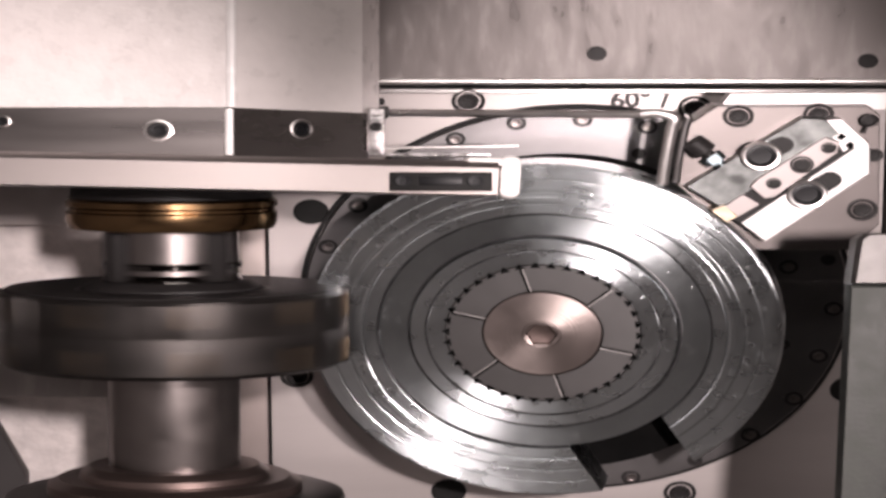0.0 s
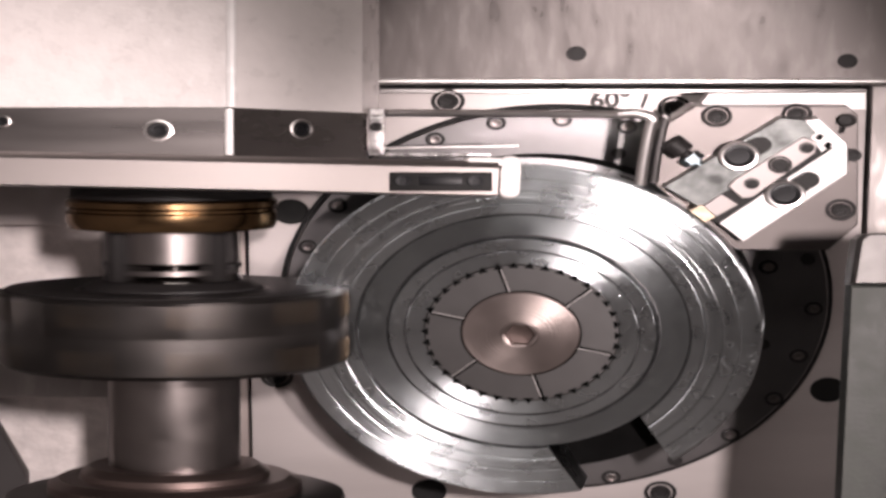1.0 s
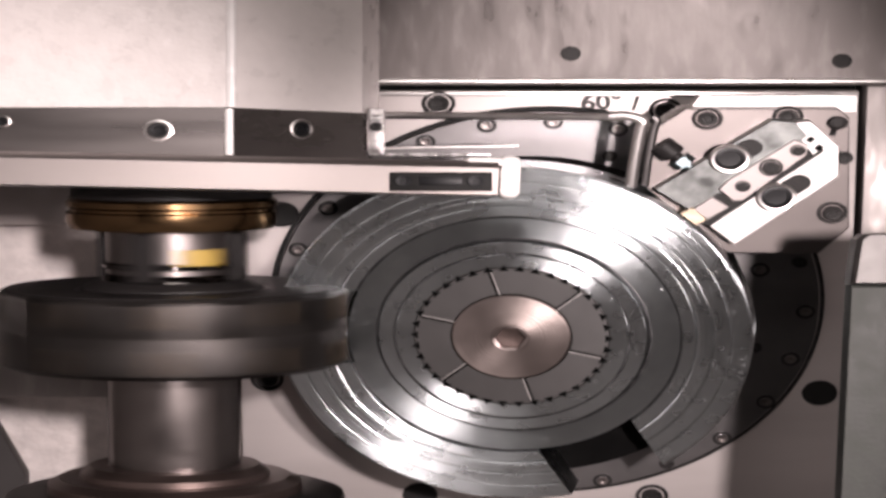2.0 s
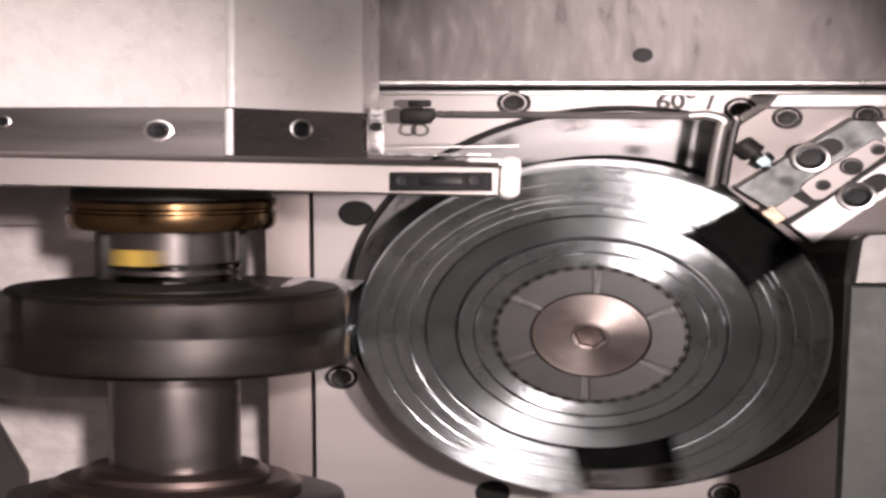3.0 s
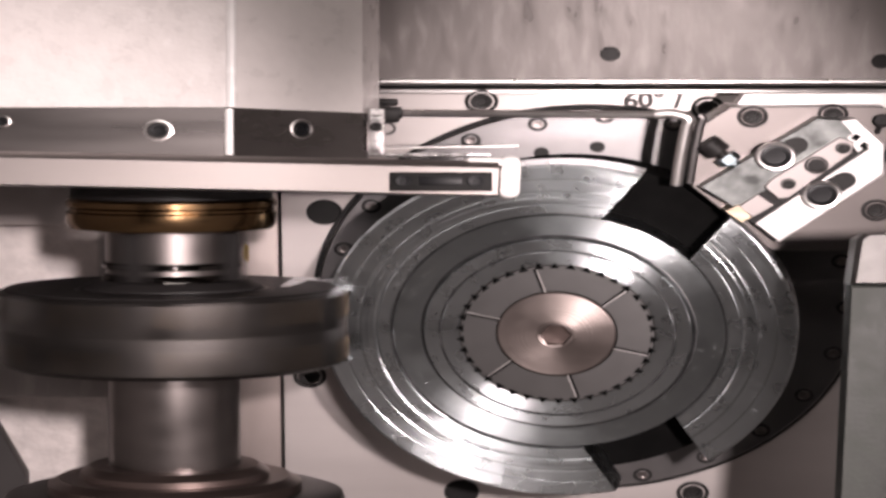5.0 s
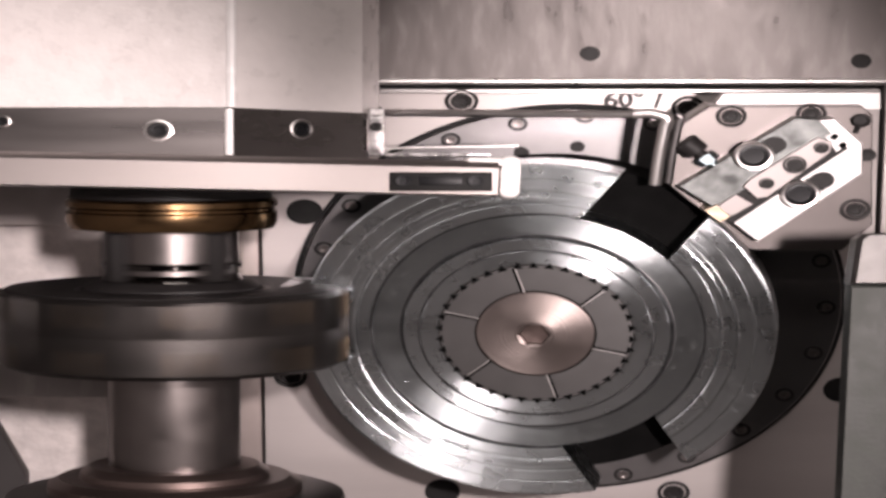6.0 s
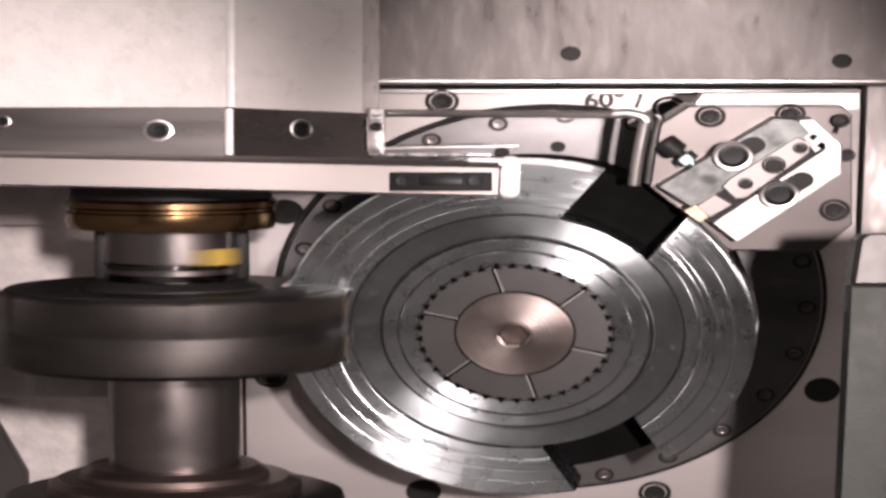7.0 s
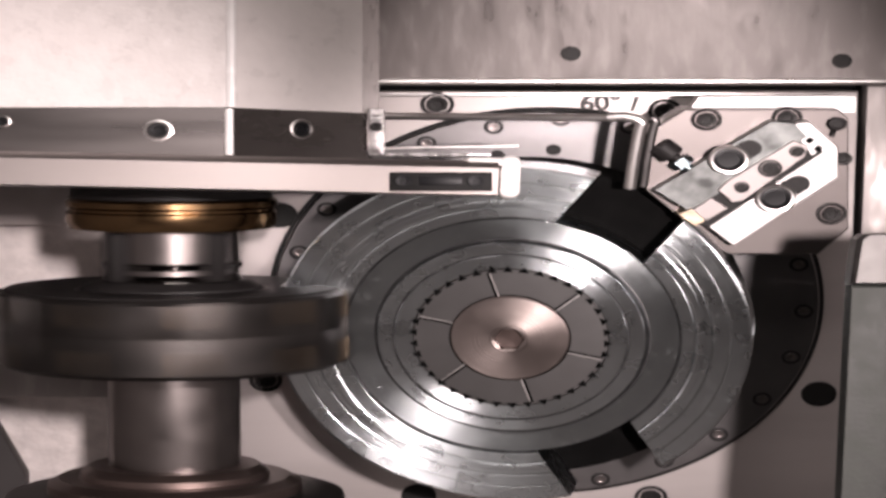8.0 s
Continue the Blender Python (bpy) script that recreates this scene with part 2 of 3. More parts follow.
def curve_pts(ctrl, n=10):
    """Smooth points through control points."""
    c = [Vector(p) for p in ctrl]
    c = [2 * c[0] - c[1], *c, 2 * c[-1] - c[-2]]
    out = []
    for i in range(1, len(c) - 2):
        for k in range(n):
            t = k / n
            a, b, d, e = c[i - 1], c[i], c[i + 1], c[i + 2]
            out.append(0.5 * ((2 * b) + (d - a) * t + (2 * a - 5 * b + 4 * d - e) * t * t + (3 * b - a - 3 * d + e) * t ** 3))
    out.append(c[-2])
    return out


def cap_screw(bm, r, h, m):
    """A socket-head cap screw: a rounded head with a hexagonal socket."""
    return lathe(bm, [(r * 0.98, 0), (r, 0.2 * h), (r, 0.85 * h), (r * 0.9, h), (r * 0.62, h), (r * 0.56, 0.93 * h, 6), (r * 0.52, 0.35 * h, 6), (0, 0.3 * h)], 24, m)


def bore(bm, r, m):
    """A counterbore's rim, with a black disc for its shaded bottom, set on a face."""
    return lathe(bm, [(r * 1.12, 0.0), (r * 1.1, 0.0012), (r, 0.0012), (r * 0.96, 0.0004), (0, 0.0003)], 28, m)


T = Matrix.Translation
# The slide's plane: x along the bed, y up the plate, z out of it; it leans 10 degrees over.
LEAN = Matrix.Rotation(radians(100), 4, "X")
HUB = (0.04495, 0.0, 1.12622)
# disc and drum turned a little, so their highlight streak fits the camera's view
YAW = Matrix.Rotation(radians(-8.5), 4, "Y")


def on_plate(u, v, h):
    """A place on the slide, by its plane, in the unwidened place."""
    return Vector(HUB) + LEAN.to_3x3() @ Vector((u, v, h))


def slide_thing(name, u, v, h, label, category, group="", kind=""):
    p = on_plate(u, v, h)
    return thing(name, p.x, p.y, p.z, label, category, group, kind)


# ---- the cabin round the machine, unseen walls toned for the metal's reflections ----
def cabin():
    def slab(name, c, s, mat, label):
        bm = box(bmesh.new(), *c, *s)
        me = bpy.data.meshes.new(name)
        bm.to_mesh(me)
        bm.free()
        me.materials.append(mat)
        ob = new(name, me)
        tagged(ob, label, name.split("_")[0], "", "structure")
        return ob
    slab("floor", (0, -0.9, -0.03), (3.0, 3.2, 0.06), CABIN, "unseen pale floor of the machine cabin, toned to brighten reflections")
    slab("ceiling", (0, -0.9, 2.43), (3.0, 3.2, 0.06), CABIN, "pale painted sheet ceiling of the machine cabin")
    slab("wall_west", (-1.53, -0.9, 1.2), (0.06, 3.2, 2.4), CABIN, "pale painted sheet wall of the machine cabin")
    slab("wall_east", (1.53, -0.9, 1.2), (0.06, 3.2, 2.4), CABIN, "pale painted sheet wall of the machine cabin")
    # unseen wall, added dark so that the metal facing it reflects dark
    slab("wall_south", (0, -2.53, 1.2), (3.0, 0.06, 2.4), REFLECT_DARK, "unseen dark grey wall behind the camera, added to darken reflections")
    slab("wall_north", (0, 0.73, 1.2), (3.0, 0.06, 2.4), CASTING, "rough pale cast wall behind the cutter spindle")


cabin()

# ---- the slide: bed, plate, ring ----
H_FRAME, H_PLATE, H_RING, H_OCT = -0.15, -0.13, -0.122, -0.01


def slide_bed():
    t = slide_thing("machine_slide", 0, 0, H_FRAME, "ground steel machine slide with scuffed rails and dark holes", "machine slide")
    x0, y0 = -0.2108, 0.205
    x1, yb = 0.2333, -0.4
    bm = box(bmesh.new(), (x0 + 0.8) / 2, y0 + 0.002 + 0.15, 0.0, 0.8 - x0, 0.30, 0.05, 0.0012)
    part("top_rail", bm, RAIL, t, "brushed ground steel rail with vertical scuffs", LEAN)
    # lip in brighter steel than the rail, painting in the rounded edge's highlight
    bm = tube(bmesh.new(), [(x0 + 0.001, y0 + 0.0048, 0.0232), (0.799, y0 + 0.0048, 0.0232)], 0.0036, 12)
    part("rail_lip", bm, STEEL_BRIGHT, t, "rounded lower lip, its highlight put into brighter steel", LEAN)
    bm = box(bmesh.new(), x1 + 0.15, (y0 + yb) / 2, -0.002, 0.30, y0 - yb, 0.05, 0.001)
    part("side_rail", bm, RAIL, t, "", LEAN)
    xl = -0.1782
    bm = box(bmesh.new(), (x0 + xl) / 2 - 0.0015, (y0 + yb) / 2, -0.012, xl - x0 - 0.003, y0 - yb, 0.05, 0.001)
    part("edge_rail", bm, EDGE, t, "", LEAN)
    # near-black slab behind the plate, painting the gap's shade
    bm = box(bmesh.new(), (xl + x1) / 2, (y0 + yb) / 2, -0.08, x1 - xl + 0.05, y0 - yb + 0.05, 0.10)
    part("backing", bm, DRUM, t, "near-black backing that stands for the shade in the gap", LEAN)
    for u, v in [(0.0384, 0.2356), (0.2156, 0.2288)]:
        part("hole", bore(bmesh.new(), 0.0060, T((u, v, 0.0252))), BLACK, t, "", LEAN)
    return t


def sliding_plate():
    t = slide_thing("sliding_plate", 0, 0, H_PLATE, "ground steel sliding plate with bored screw holes and ink marks", "machine plate")
    xl, x1, y0, yb = -0.1782, 0.2299, 0.2024, -0.4
    bm = box(bmesh.new(), (xl + x1) / 2, (y0 + yb) / 2, -0.01, x1 - xl, y0 - yb, 0.02, 0.0008)
    part("plate", bm, PLATE, t, "", LEAN)
    bm = box(bmesh.new(), (xl + x1) / 2, y0 - 0.0022, 0.0012, x1 - xl - 0.002, 0.0036, 0.0024, 0.0006)
    part("edge_strip", bm, STEEL_BRIGHT, t, "bright chamfered strip", LEAN)
    for u, v in [(-0.0453, 0.1913), (0.1037, 0.185), (-0.1605, -0.0702), (0.0996, -0.1855)]:
        bm = bmesh.new()
        cap_screw(bm, 0.0072, 0.0045, T((u, v, 0.0)))
        lathe(bm, [(0.0112, 0.0), (0.0112, 0.0022), (0.0098, 0.0026), (0.0086, 0.0022), (0.0084, 0)], 28, T((u, v, 0)))
        part("cap_screw", bm, BLACK, t, "", LEAN)
    for u, v in [(-0.1497, 0.0875), (-0.0581, -0.1848), (0.2113, -0.0841)]:
        part("bore_hole", bore(bmesh.new(), 0.0108, T((u, v, 0.0))), RECESS_BLACK, t, "", LEAN)
    # marker-pen figures
    for body, (u, v), size in (("60°", (0.048, 0.1856), 0.0195), ("/", (0.0814, 0.1856), 0.0190)):
        cu = bpy.data.curves.new("ink_mark", "FONT")
        cu.body, cu.size, cu.extrude, cu.offset = body, size, 0.0001, 0.0006
        cu.materials.append(INK)
        ob = new("ink_mark", cu)
        ob.parent = t
        ob.matrix_basis = LEAN @ T((u, v, 0.0004)) @ Matrix.Rotation(radians(2), 4, "Z")
        tagged(ob, "dark handwritten marker figures")
    return t


def table_ring():
    cu, cv = 0.0269, 0.0040
    t = slide_thing("rotary_table", cu, cv, H_PLATE, "dark grey steel rotary table ring with small screws", "rotary table")
    bm = lathe(bmesh.new(), [(0.1815, 0.001), (0.1815, 0.0085), (0.1803, 0.0095), (0.08, 0.0095), (0.08, 0.001)], 128, None, True)
    ring = part("ring", bm, RING, t)
    # raised black band stands for the dark groove round the ring
    bm = lathe(bmesh.new(), [(0.1850, 0.0), (0.1850, 0.004), (0.1818, 0.004), (0.1818, 0.0)], 128, None, True)
    part("seal", bm, RECESS_BLACK, t, "black band for the groove round the ring", LEAN)
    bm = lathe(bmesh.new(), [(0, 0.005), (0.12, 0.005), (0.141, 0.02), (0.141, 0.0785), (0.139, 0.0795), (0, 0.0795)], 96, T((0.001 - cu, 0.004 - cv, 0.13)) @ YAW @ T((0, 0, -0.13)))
    part("fixture_drum", bm, DRUM, t, "black fixture drum under the disc, slot shade in its colour", LEAN)
    for u, v in [(-0.1382, 0.0559), (-0.0538, 0.1567), (-0.0139, 0.1719), (0.0294, 0.1751), (0.0721, 0.1683), (0.1674, 0.0366), (0.1984, -0.0034), (0.1739, -0.0904), (0.1453, -0.1258), (0.0653, -0.1677)]:
        bm = bmesh.new()
        cap_screw(bm, 0.0036, 0.0022, T((u - cu, v - cv, 0.0096)))
        part("screw", bm, SHAFT, ring)
        bm = lathe(bmesh.new(), [(0.0066, 0), (0.0066, 0.0007), (0.0043, 0.0007)], 20, T((u - cu, v - cv, 0.0095)))
        part("screw_seat", bm, BLACK, ring)
    for deg in (28, 43, 58, 133, 148, 178, 193, 208, 223, 238, 253, 268, -18):
        u, v = 0.171 * math.cos(radians(deg)), 0.171 * math.sin(radians(deg))
        part("screw", cap_screw(bmesh.new(), 0.0036, 0.0022, T((u, v, 0.0096))), SHAFT, ring)
        part("screw_seat", lathe(bmesh.new(), [(0.0066, 0), (0.0066, 0.0007), (0.0043, 0.0007)], 20, T((u, v, 0.0095))), BLACK, ring)
    for u, v in [(0.0668, 0.1436), (0.1083, -0.1509), (0.1652, -0.0377), (0.1935, 0.0436), (-0.1173, 0.097), (0.1515, -0.0722)]:
        part("hole", bore(bmesh.new(), 0.0046, T((u - cu, v - cv, 0.0095))), BLACK, ring)
    return t, ring


bed_thing, plate_thing = slide_bed(), sliding_plate()
ring_thing, ring_part = table_ring()

# ---- the workpiece: turned disc with slots in its rim ----
R_SLOT, HALF_SLOT, THICK = 0.1038, 0.0325, 0.050
STEPS = ((0.0, 0.0), (0.0625, 0.0), (0.0723, 0.0), (0.0729, -0.0012), (0.0737, -0.0012), (0.0743, 0.0), (0.0800, 0.0), (0.0832, 0.0), (0.0836, -0.0010), (0.0858, -0.0062),
         (0.0866, -0.0064), (0.1000, -0.0062), (0.1038, -0.0064), (0.1048, -0.0052), (0.1056, -0.0032), (0.1062, -0.0030), (0.1135, -0.0029), (0.1142, -0.0036), (0.1148, -0.0036), (0.1156, -0.0026), (0.1165, -0.0022), (0.1198, -0.0022), (0.1206, -0.0027),
         (0.1240, -0.0029), (0.1247, -0.0034), (0.1255, -0.0034), (0.1262, -0.0032), (0.1350, -0.0036), (0.1355, -0.0040), (0.1363, -0.0040), (0.1368, -0.0038), (0.1464, -0.0043), (0.1474, -0.0050), (0.1486, -0.0064))


def height(r):
    for (a, za), (b, zb) in zip(STEPS, STEPS[1:]):
        if r <= b:
            return za + (zb - za) * (r - a) / (b - a)
    return STEPS[-1][1]


def ring_sector(bm, radii, a_from, a_to, n):
    """A solid turned ring sector; its ends follow the two angles given for each radius."""
    cols = []
    for i in range(n + 1):
        col = []
        for r in radii:
            a = a_from(r) + (a_to(r) - a_from(r)) * i / n
            col.append((r * math.cos(a), r * math.sin(a), r))
        cols.append(col)
    top = [[bm.verts.new((x, y, height(r))) for x, y, r in col] for col in cols]
    bot = [[bm.verts.new((x, y, -THICK)) for x, y, r in (col[0], col[-1])] for col in cols]
    for i in range(n):
        for k in range(len(radii) - 1):
            bm.faces.new((top[i][k], top[i][k + 1], top[i + 1][k + 1], top[i + 1][k]))
        bm.faces.new((top[i][0], top[i + 1][0], bot[i + 1][0], bot[i][0]))
        bm.faces.new((top[i][-1], bot[i][-1], bot[i + 1][-1], top[i + 1][-1]))
        bm.faces.new((bot[i][0], bot[i + 1][0], bot[i + 1][1], bot[i][1]))
    for i in (0, n):
        bm.faces.new([*top[i], bot[i][1], bot[i][0]])
    return bm


SLOT_AT = (177.5, 297.5, 57.5)


def workpiece():
    t = slide_thing("disc_workpiece", 0, 0, -THICK, "lathe-turned bright steel disc with slots milled into its rim", "workpiece")
    spin = part("disc", lathe(bmesh.new(), [(0.0615, 0.0), *[(r, z) for r, z in STEPS if 0.0615 < r < R_SLOT], (R_SLOT, height(R_SLOT)), (R_SLOT, -THICK), (0.0615, -THICK)], 160, None, True), TURNED, t, groove=RECESS_DARK)
    radii = [R_SLOT] + [r for r, z in STEPS if r > R_SLOT]

    def side(mid, sgn):
        return lambda r: mid + sgn * math.asin(HALF_SLOT / r)
    for k in range(3):
        a, b = SLOT_AT[k], SLOT_AT[k] + 120
        part("rim", ring_sector(bmesh.new(), radii, side(radians(a), 1), side(radians(b), -1), 48), TURNED, spin, "turned rim between two milled slots", groove=RECESS_DARK)
    # split collet in the toothed bore, and its cap
    bm = lathe(bmesh.new(), [(0.0375, 0.001), (0.0604, 0.001), (0.0612, 0.0004), (0.0614, -0.001), (0.0614, -0.02), (0.0375, -0.02)], 96, None, True)
    collet = part("collet", bm, JAW, spin, "split grey steel collet")
    for k in range(38):
        w, x = 0.0032, 0.0584
        bm = prism(bmesh.new(), [(x, -w), (x + 0.0047, 0), (x, w)], 0.0002, 0.0019, 0.0, Matrix.Rotation(radians(85.3 + 360 * k / 38), 4, "Z"))
        part("spline_gap", bm, PIT, spin)
    for k in range(6):
        bm = bmesh.new()
        a, b = radians(60 * k + 43), radians(60 * k + 44)
        p, q = Vector((0.0372 * math.cos(a), 0.0372 * math.sin(a), 0)), Vector((0.059 * math.cos(b), 0.059 * math.sin(b), 0))
        d = (q - p).normalized().cross(Vector((0, 0, 1))) * 0.0008
        e = d * 2.1
        # bright steel strip paints in the highlight along the slit's edge
        part("slit_highlight", prism(bmesh.new(), [tuple((p + e)[:2]), tuple((q + e)[:2]), tuple((q + d)[:2]), tuple((p + d)[:2])], 0.0005, 0.0014, 0.0), STEEL_BRIGHT, spin)
        prism(bm, [tuple((p + d)[:2]), tuple((q + d)[:2]), tuple((q - d)[:2]), tuple((p - d)[:2])], 0.0005, 0.0014)
        part("slit", bm, PIT, spin)
    bm = lathe(bmesh.new(), [(0.0372, -0.004), (0.0372, 0.0025), (0.0362, 0.0035), (0.0122, 0.0068), (0.0116, 0.0078), (0.0102, 0.0078), (0.0098, 0.007, 6)], 96)
    cap = part("clamp_cap", bm, HUBSTEEL, spin, "shallow cone clamp cap with a hexagonal socket")
    bm = lathe(bmesh.new(), [(0.0099, 0.0071, 6), (0.0094, 0.0012, 6), (0.005, 0.0008), (0, 0.0004)], 48)
    part("socket", bm, FLANGE, cap, "brown hexagonal socket")
    bm = lathe(bmesh.new(), [(0.0381, 0.0009), (0.0381, 0.0014), (0.0373, 0.0014), (0.0373, 0.0009)], 96, None, True)
    part("cap_seam", bm, PIT, cap, "dark seam")
    return t, spin


work_thing, spin_part = workpiece()
spin_rest = LEAN @ T((0, 0, THICK)) @ YAW


def rim_stock():
    """The metal that the cutter takes out of one slot."""
    t = slide_thing("rim_stock", 0, 0, -THICK, "turned steel rim stock not yet milled out of the disc", "workpiece stock", "rim stock")
    radii = [R_SLOT + 0.0003] + [r for r, z in STEPS if r > R_SLOT]
    bm = ring_sector(bmesh.new(), radii, lambda r: -math.asin((HALF_SLOT - 0.0002) / r), lambda r: math.asin((HALF_SLOT - 0.0002) / r), 16)
    return t, part("segment", bm, TURNED, t, groove=RECESS_DARK)


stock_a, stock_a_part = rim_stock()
stock_b, stock_b_part = rim_stock()


# ---- tool setter on its octagonal block ----
def setter_base():
    cu, cv = (0.1451, 0.1384)
    t = slide_thing("mounting_block", cu, cv, H_PLATE, "grey steel octagonal mounting block with black cap screws", "mounting block")
    pts = [(0.0819, 0.1769), (0.1052, 0.1984), (0.1992, 0.1984), (0.2057, 0.1906), (0.2083, 0.0947), (0.1903, 0.0721), (0.1332, 0.0721), (0.0826, 0.1285)]
    z = H_OCT - H_PLATE
    bm = prism(bmesh.new(), [(u - cu, v - cv) for u, v in pts], z - 0.035, z, 0.001)
    part("block", bm, BLOCK, t, "", LEAN)
    bm = prism(bmesh.new(), [((u - cu) * 0.5 + 0.026, (v - cv) * 0.6 + 0.006) for u, v in pts], 0.0, z - 0.035)
    part("pedestal", bm, BLACK, t, "dark pedestal under the block", LEAN)
    # flat whiter plate for the sloping chamfer; its brightness is put into the colour
    top = [(0.1085, 0.1945), (0.1153, 0.2073), (0.2139, 0.2083), (0.2143, 0.1935)]
    bm = prism(bmesh.new(), [(u - cu, v - cv) for u, v in top], z - 0.034, z - 0.02, 0.001)
    part("chamfer_plate", bm, JAW_WHITE, t, "flat bright plate standing for the block's lit top chamfer", LEAN)
    for u, v in [(0.1189, 0.1898), (0.1971, 0.108), (0.168, 0.1913)]:
        bm = bmesh.new()
        z = H_OCT - H_PLATE
        cap_screw(bm, 0.0062, 0.004, T((u - cu, v - cv, z)))
        lathe(bm, [(0.0096, z), (0.0096, z + 0.0016), (0.0084, z + 0.002), (0.0072, z + 0.0016), (0.007, z)], 28, T((u - cu, v - cv, 0)))
        part("cap_screw", bm, BLACK, t, "", LEAN)
    u, v = (0.2032, 0.156)
    part("cap_screw", cap_screw(bmesh.new(), 0.0055, 0.003, T((u - cu, v - cv, z))), BLACK, t, "", LEAN)
    (u, v), (p, q) = [(0.1978, 0.1867), (0.1953, 0.1755)]
    bm = lathe(bmesh.new(), [(0.0028, 0), (0.0028, 0.004), (0.0052, 0.005), (0.006, 0.007), (0.0052, 0.009), (0.0034, 0.0095), (0.003, 0.0088), (0, 0.0088)], 24, T((u - cu, v - cv, z)))
    tube(bm, [(u - cu, v - cv, z + 0.004), (p - cu, q - cv, z + 0.002)], 0.0018, 10)
    part("lever", bm, BLACK, t, "small black locking lever", LEAN)
    return t


def tool_setter():
    cu, cv = (0.1428, 0.1412)
    t = slide_thing("tool_setter", cu, cv, H_OCT, "bright steel slotted tool setter clamp with ringed screws", "clamp")

    def poly(pts):
        return [(u - cu, v - cv) for u, v in pts]
    part("upper_jaw", prism(bmesh.new(), poly([(0.0867, 0.1306), (0.1564, 0.1901), (0.1701, 0.1886), (0.1814, 0.176), (0.1077, 0.1124)]), 0.0, 0.018, 0.0008), JAW_GREY, t, "grey ground jaw", LEAN)
    part("lower_jaw", prism(bmesh.new(), poly([(0.1202, 0.0988), (0.1891, 0.1644), (0.1799, 0.1751), (0.1707, 0.1887), (0.1795, 0.1897), (0.1972, 0.1683), (0.1979, 0.142), (0.1351, 0.0829)]), 0.0, 0.019, 0.0008), JAW_WHITE, t, "bright jaw", LEAN)
    part("strip", prism(bmesh.new(), poly([(0.1249, 0.1312), (0.1289, 0.1375), (0.1699, 0.174), (0.1786, 0.1697), (0.1771, 0.1609), (0.1395, 0.1219), (0.1333, 0.1209)]), 0.0, 0.022, 0.0008), STRIP, t, "raised clamping strip", LEAN)
    # black slab between the jaws stands for the shadow in their gap
    part("gap_shade", prism(bmesh.new(), poly([(0.1051, 0.1101), (0.12, 0.1269), (0.1816, 0.1767), (0.1888, 0.1641), (0.1205, 0.0983)]), 0.0, 0.016), BLACK, t, "", LEAN)
    part("blade", prism(bmesh.new(), poly([(0.1095, 0.1137), (0.1211, 0.1245), (0.1316, 0.1157), (0.1186, 0.1048)]), 0.0, 0.020, 0.0006), STRIP, t, "", LEAN)
    part("tip", prism(bmesh.new(), poly([(0.1013, 0.1108), (0.1095, 0.1157), (0.118, 0.1048), (0.1118, 0.0994)]), 0.0, 0.0205, 0.0006), TIP, t, "gilt carbide tip", LEAN)
    for a, b, ring_r in [((0.1308, 0.158), (0.1439, 0.167), 1), ((0.1596, 0.1249), (0.1738, 0.1368), 1)]:
        (u, v), (p, q) = (a[0] - cu, a[1] - cv), (b[0] - cu, b[1] - cv)
        d = Vector((p - u, q - v, 0))
        bm = bmesh.new()
        n = Vector((-d.y, d.x, 0)).normalized() * 0.0072
        e = d.normalized()
        pts = [(u - n.x, v - n.y), (u + n.x, v + n.y)] + [(p + n.x * math.cos(w) + e.x * 0.0072 * math.sin(w), q + n.y * math.cos(w) + e.y * 0.0072 * math.sin(w)) for w in (k * math.pi / 10 for k in range(11))]
        # black slab on the jaw's face stands for the shaded slot
        prism(bm, pts, 0.017, 0.0196)
        part("slot", bm, BLACK, t, "", LEAN)
        bm = lathe(bmesh.new(), [(0.0118, 0.019), (0.0122, 0.021), (0.0122, 0.0255), (0.0112, 0.0265), (0.0098, 0.0262), (0.0092, 0.025)], 36, T((u, v, 0)))
        washer = part("washer", bm, STEEL_BRIGHT, t, "bright turned washer", LEAN)
        bm = lathe(bmesh.new(), [(0.0094, 0.019), (0.0094, 0.0248), (0.0072, 0.0252), (0.0068, 0.0225), (0, 0.0222)], 30, T((u, v, 0)))
        part("screw_head", bm, SCREW_GREY, washer, "", LEAN)
    for (u, v), r in zip([(0.1717, 0.1649), (0.1559, 0.1503), (0.1391, 0.1342)], (0.0048, 0.0075, 0.0048)):
        bm = cap_screw(bmesh.new(), r * 0.72, 0.0012, T((u - cu, v - cv, 0.0224)))
        lathe(bm, [(r, 0.0218), (r, 0.0228), (r * 0.8, 0.0228), (r * 0.75, 0.0218)], 24, T((u - cu, v - cv, 0)))
        part("screw", bm, BLACK, t, "", LEAN)
    # small end block with two dark sockets beside the strip
    end = part("end_block", prism(bmesh.new(), poly([(0.1742, 0.1742), (0.1808, 0.1792), (0.1884, 0.1668), (0.1816, 0.1606)]), 0.0, 0.0186, 0.0006), JAW_WHITE, t, "bright end block", LEAN)
    for u, v in ((0.1798, 0.1738), (0.1850, 0.1668)):
        m = T((u - cu, v - cv, 0.0187)) @ Matrix.Rotation(radians(-38), 4, "Z")
        part("socket", box(bmesh.new(), 0, 0, 0, 0.0042, 0.0050, 0.0012, 0.0003, 1, m), PIT, end, "", LEAN)
    # knurled set screw with its nut
    (ua, va), (ub, vb) = [(0.0936, 0.1646), (0.109, 0.148)]
    d = Vector((ub - ua, vb - va, 0)).normalized()
    m = T((ua - cu, va - cv, 0.011)) @ d.to_track_quat("Z", "Y").to_matrix().to_4x4()
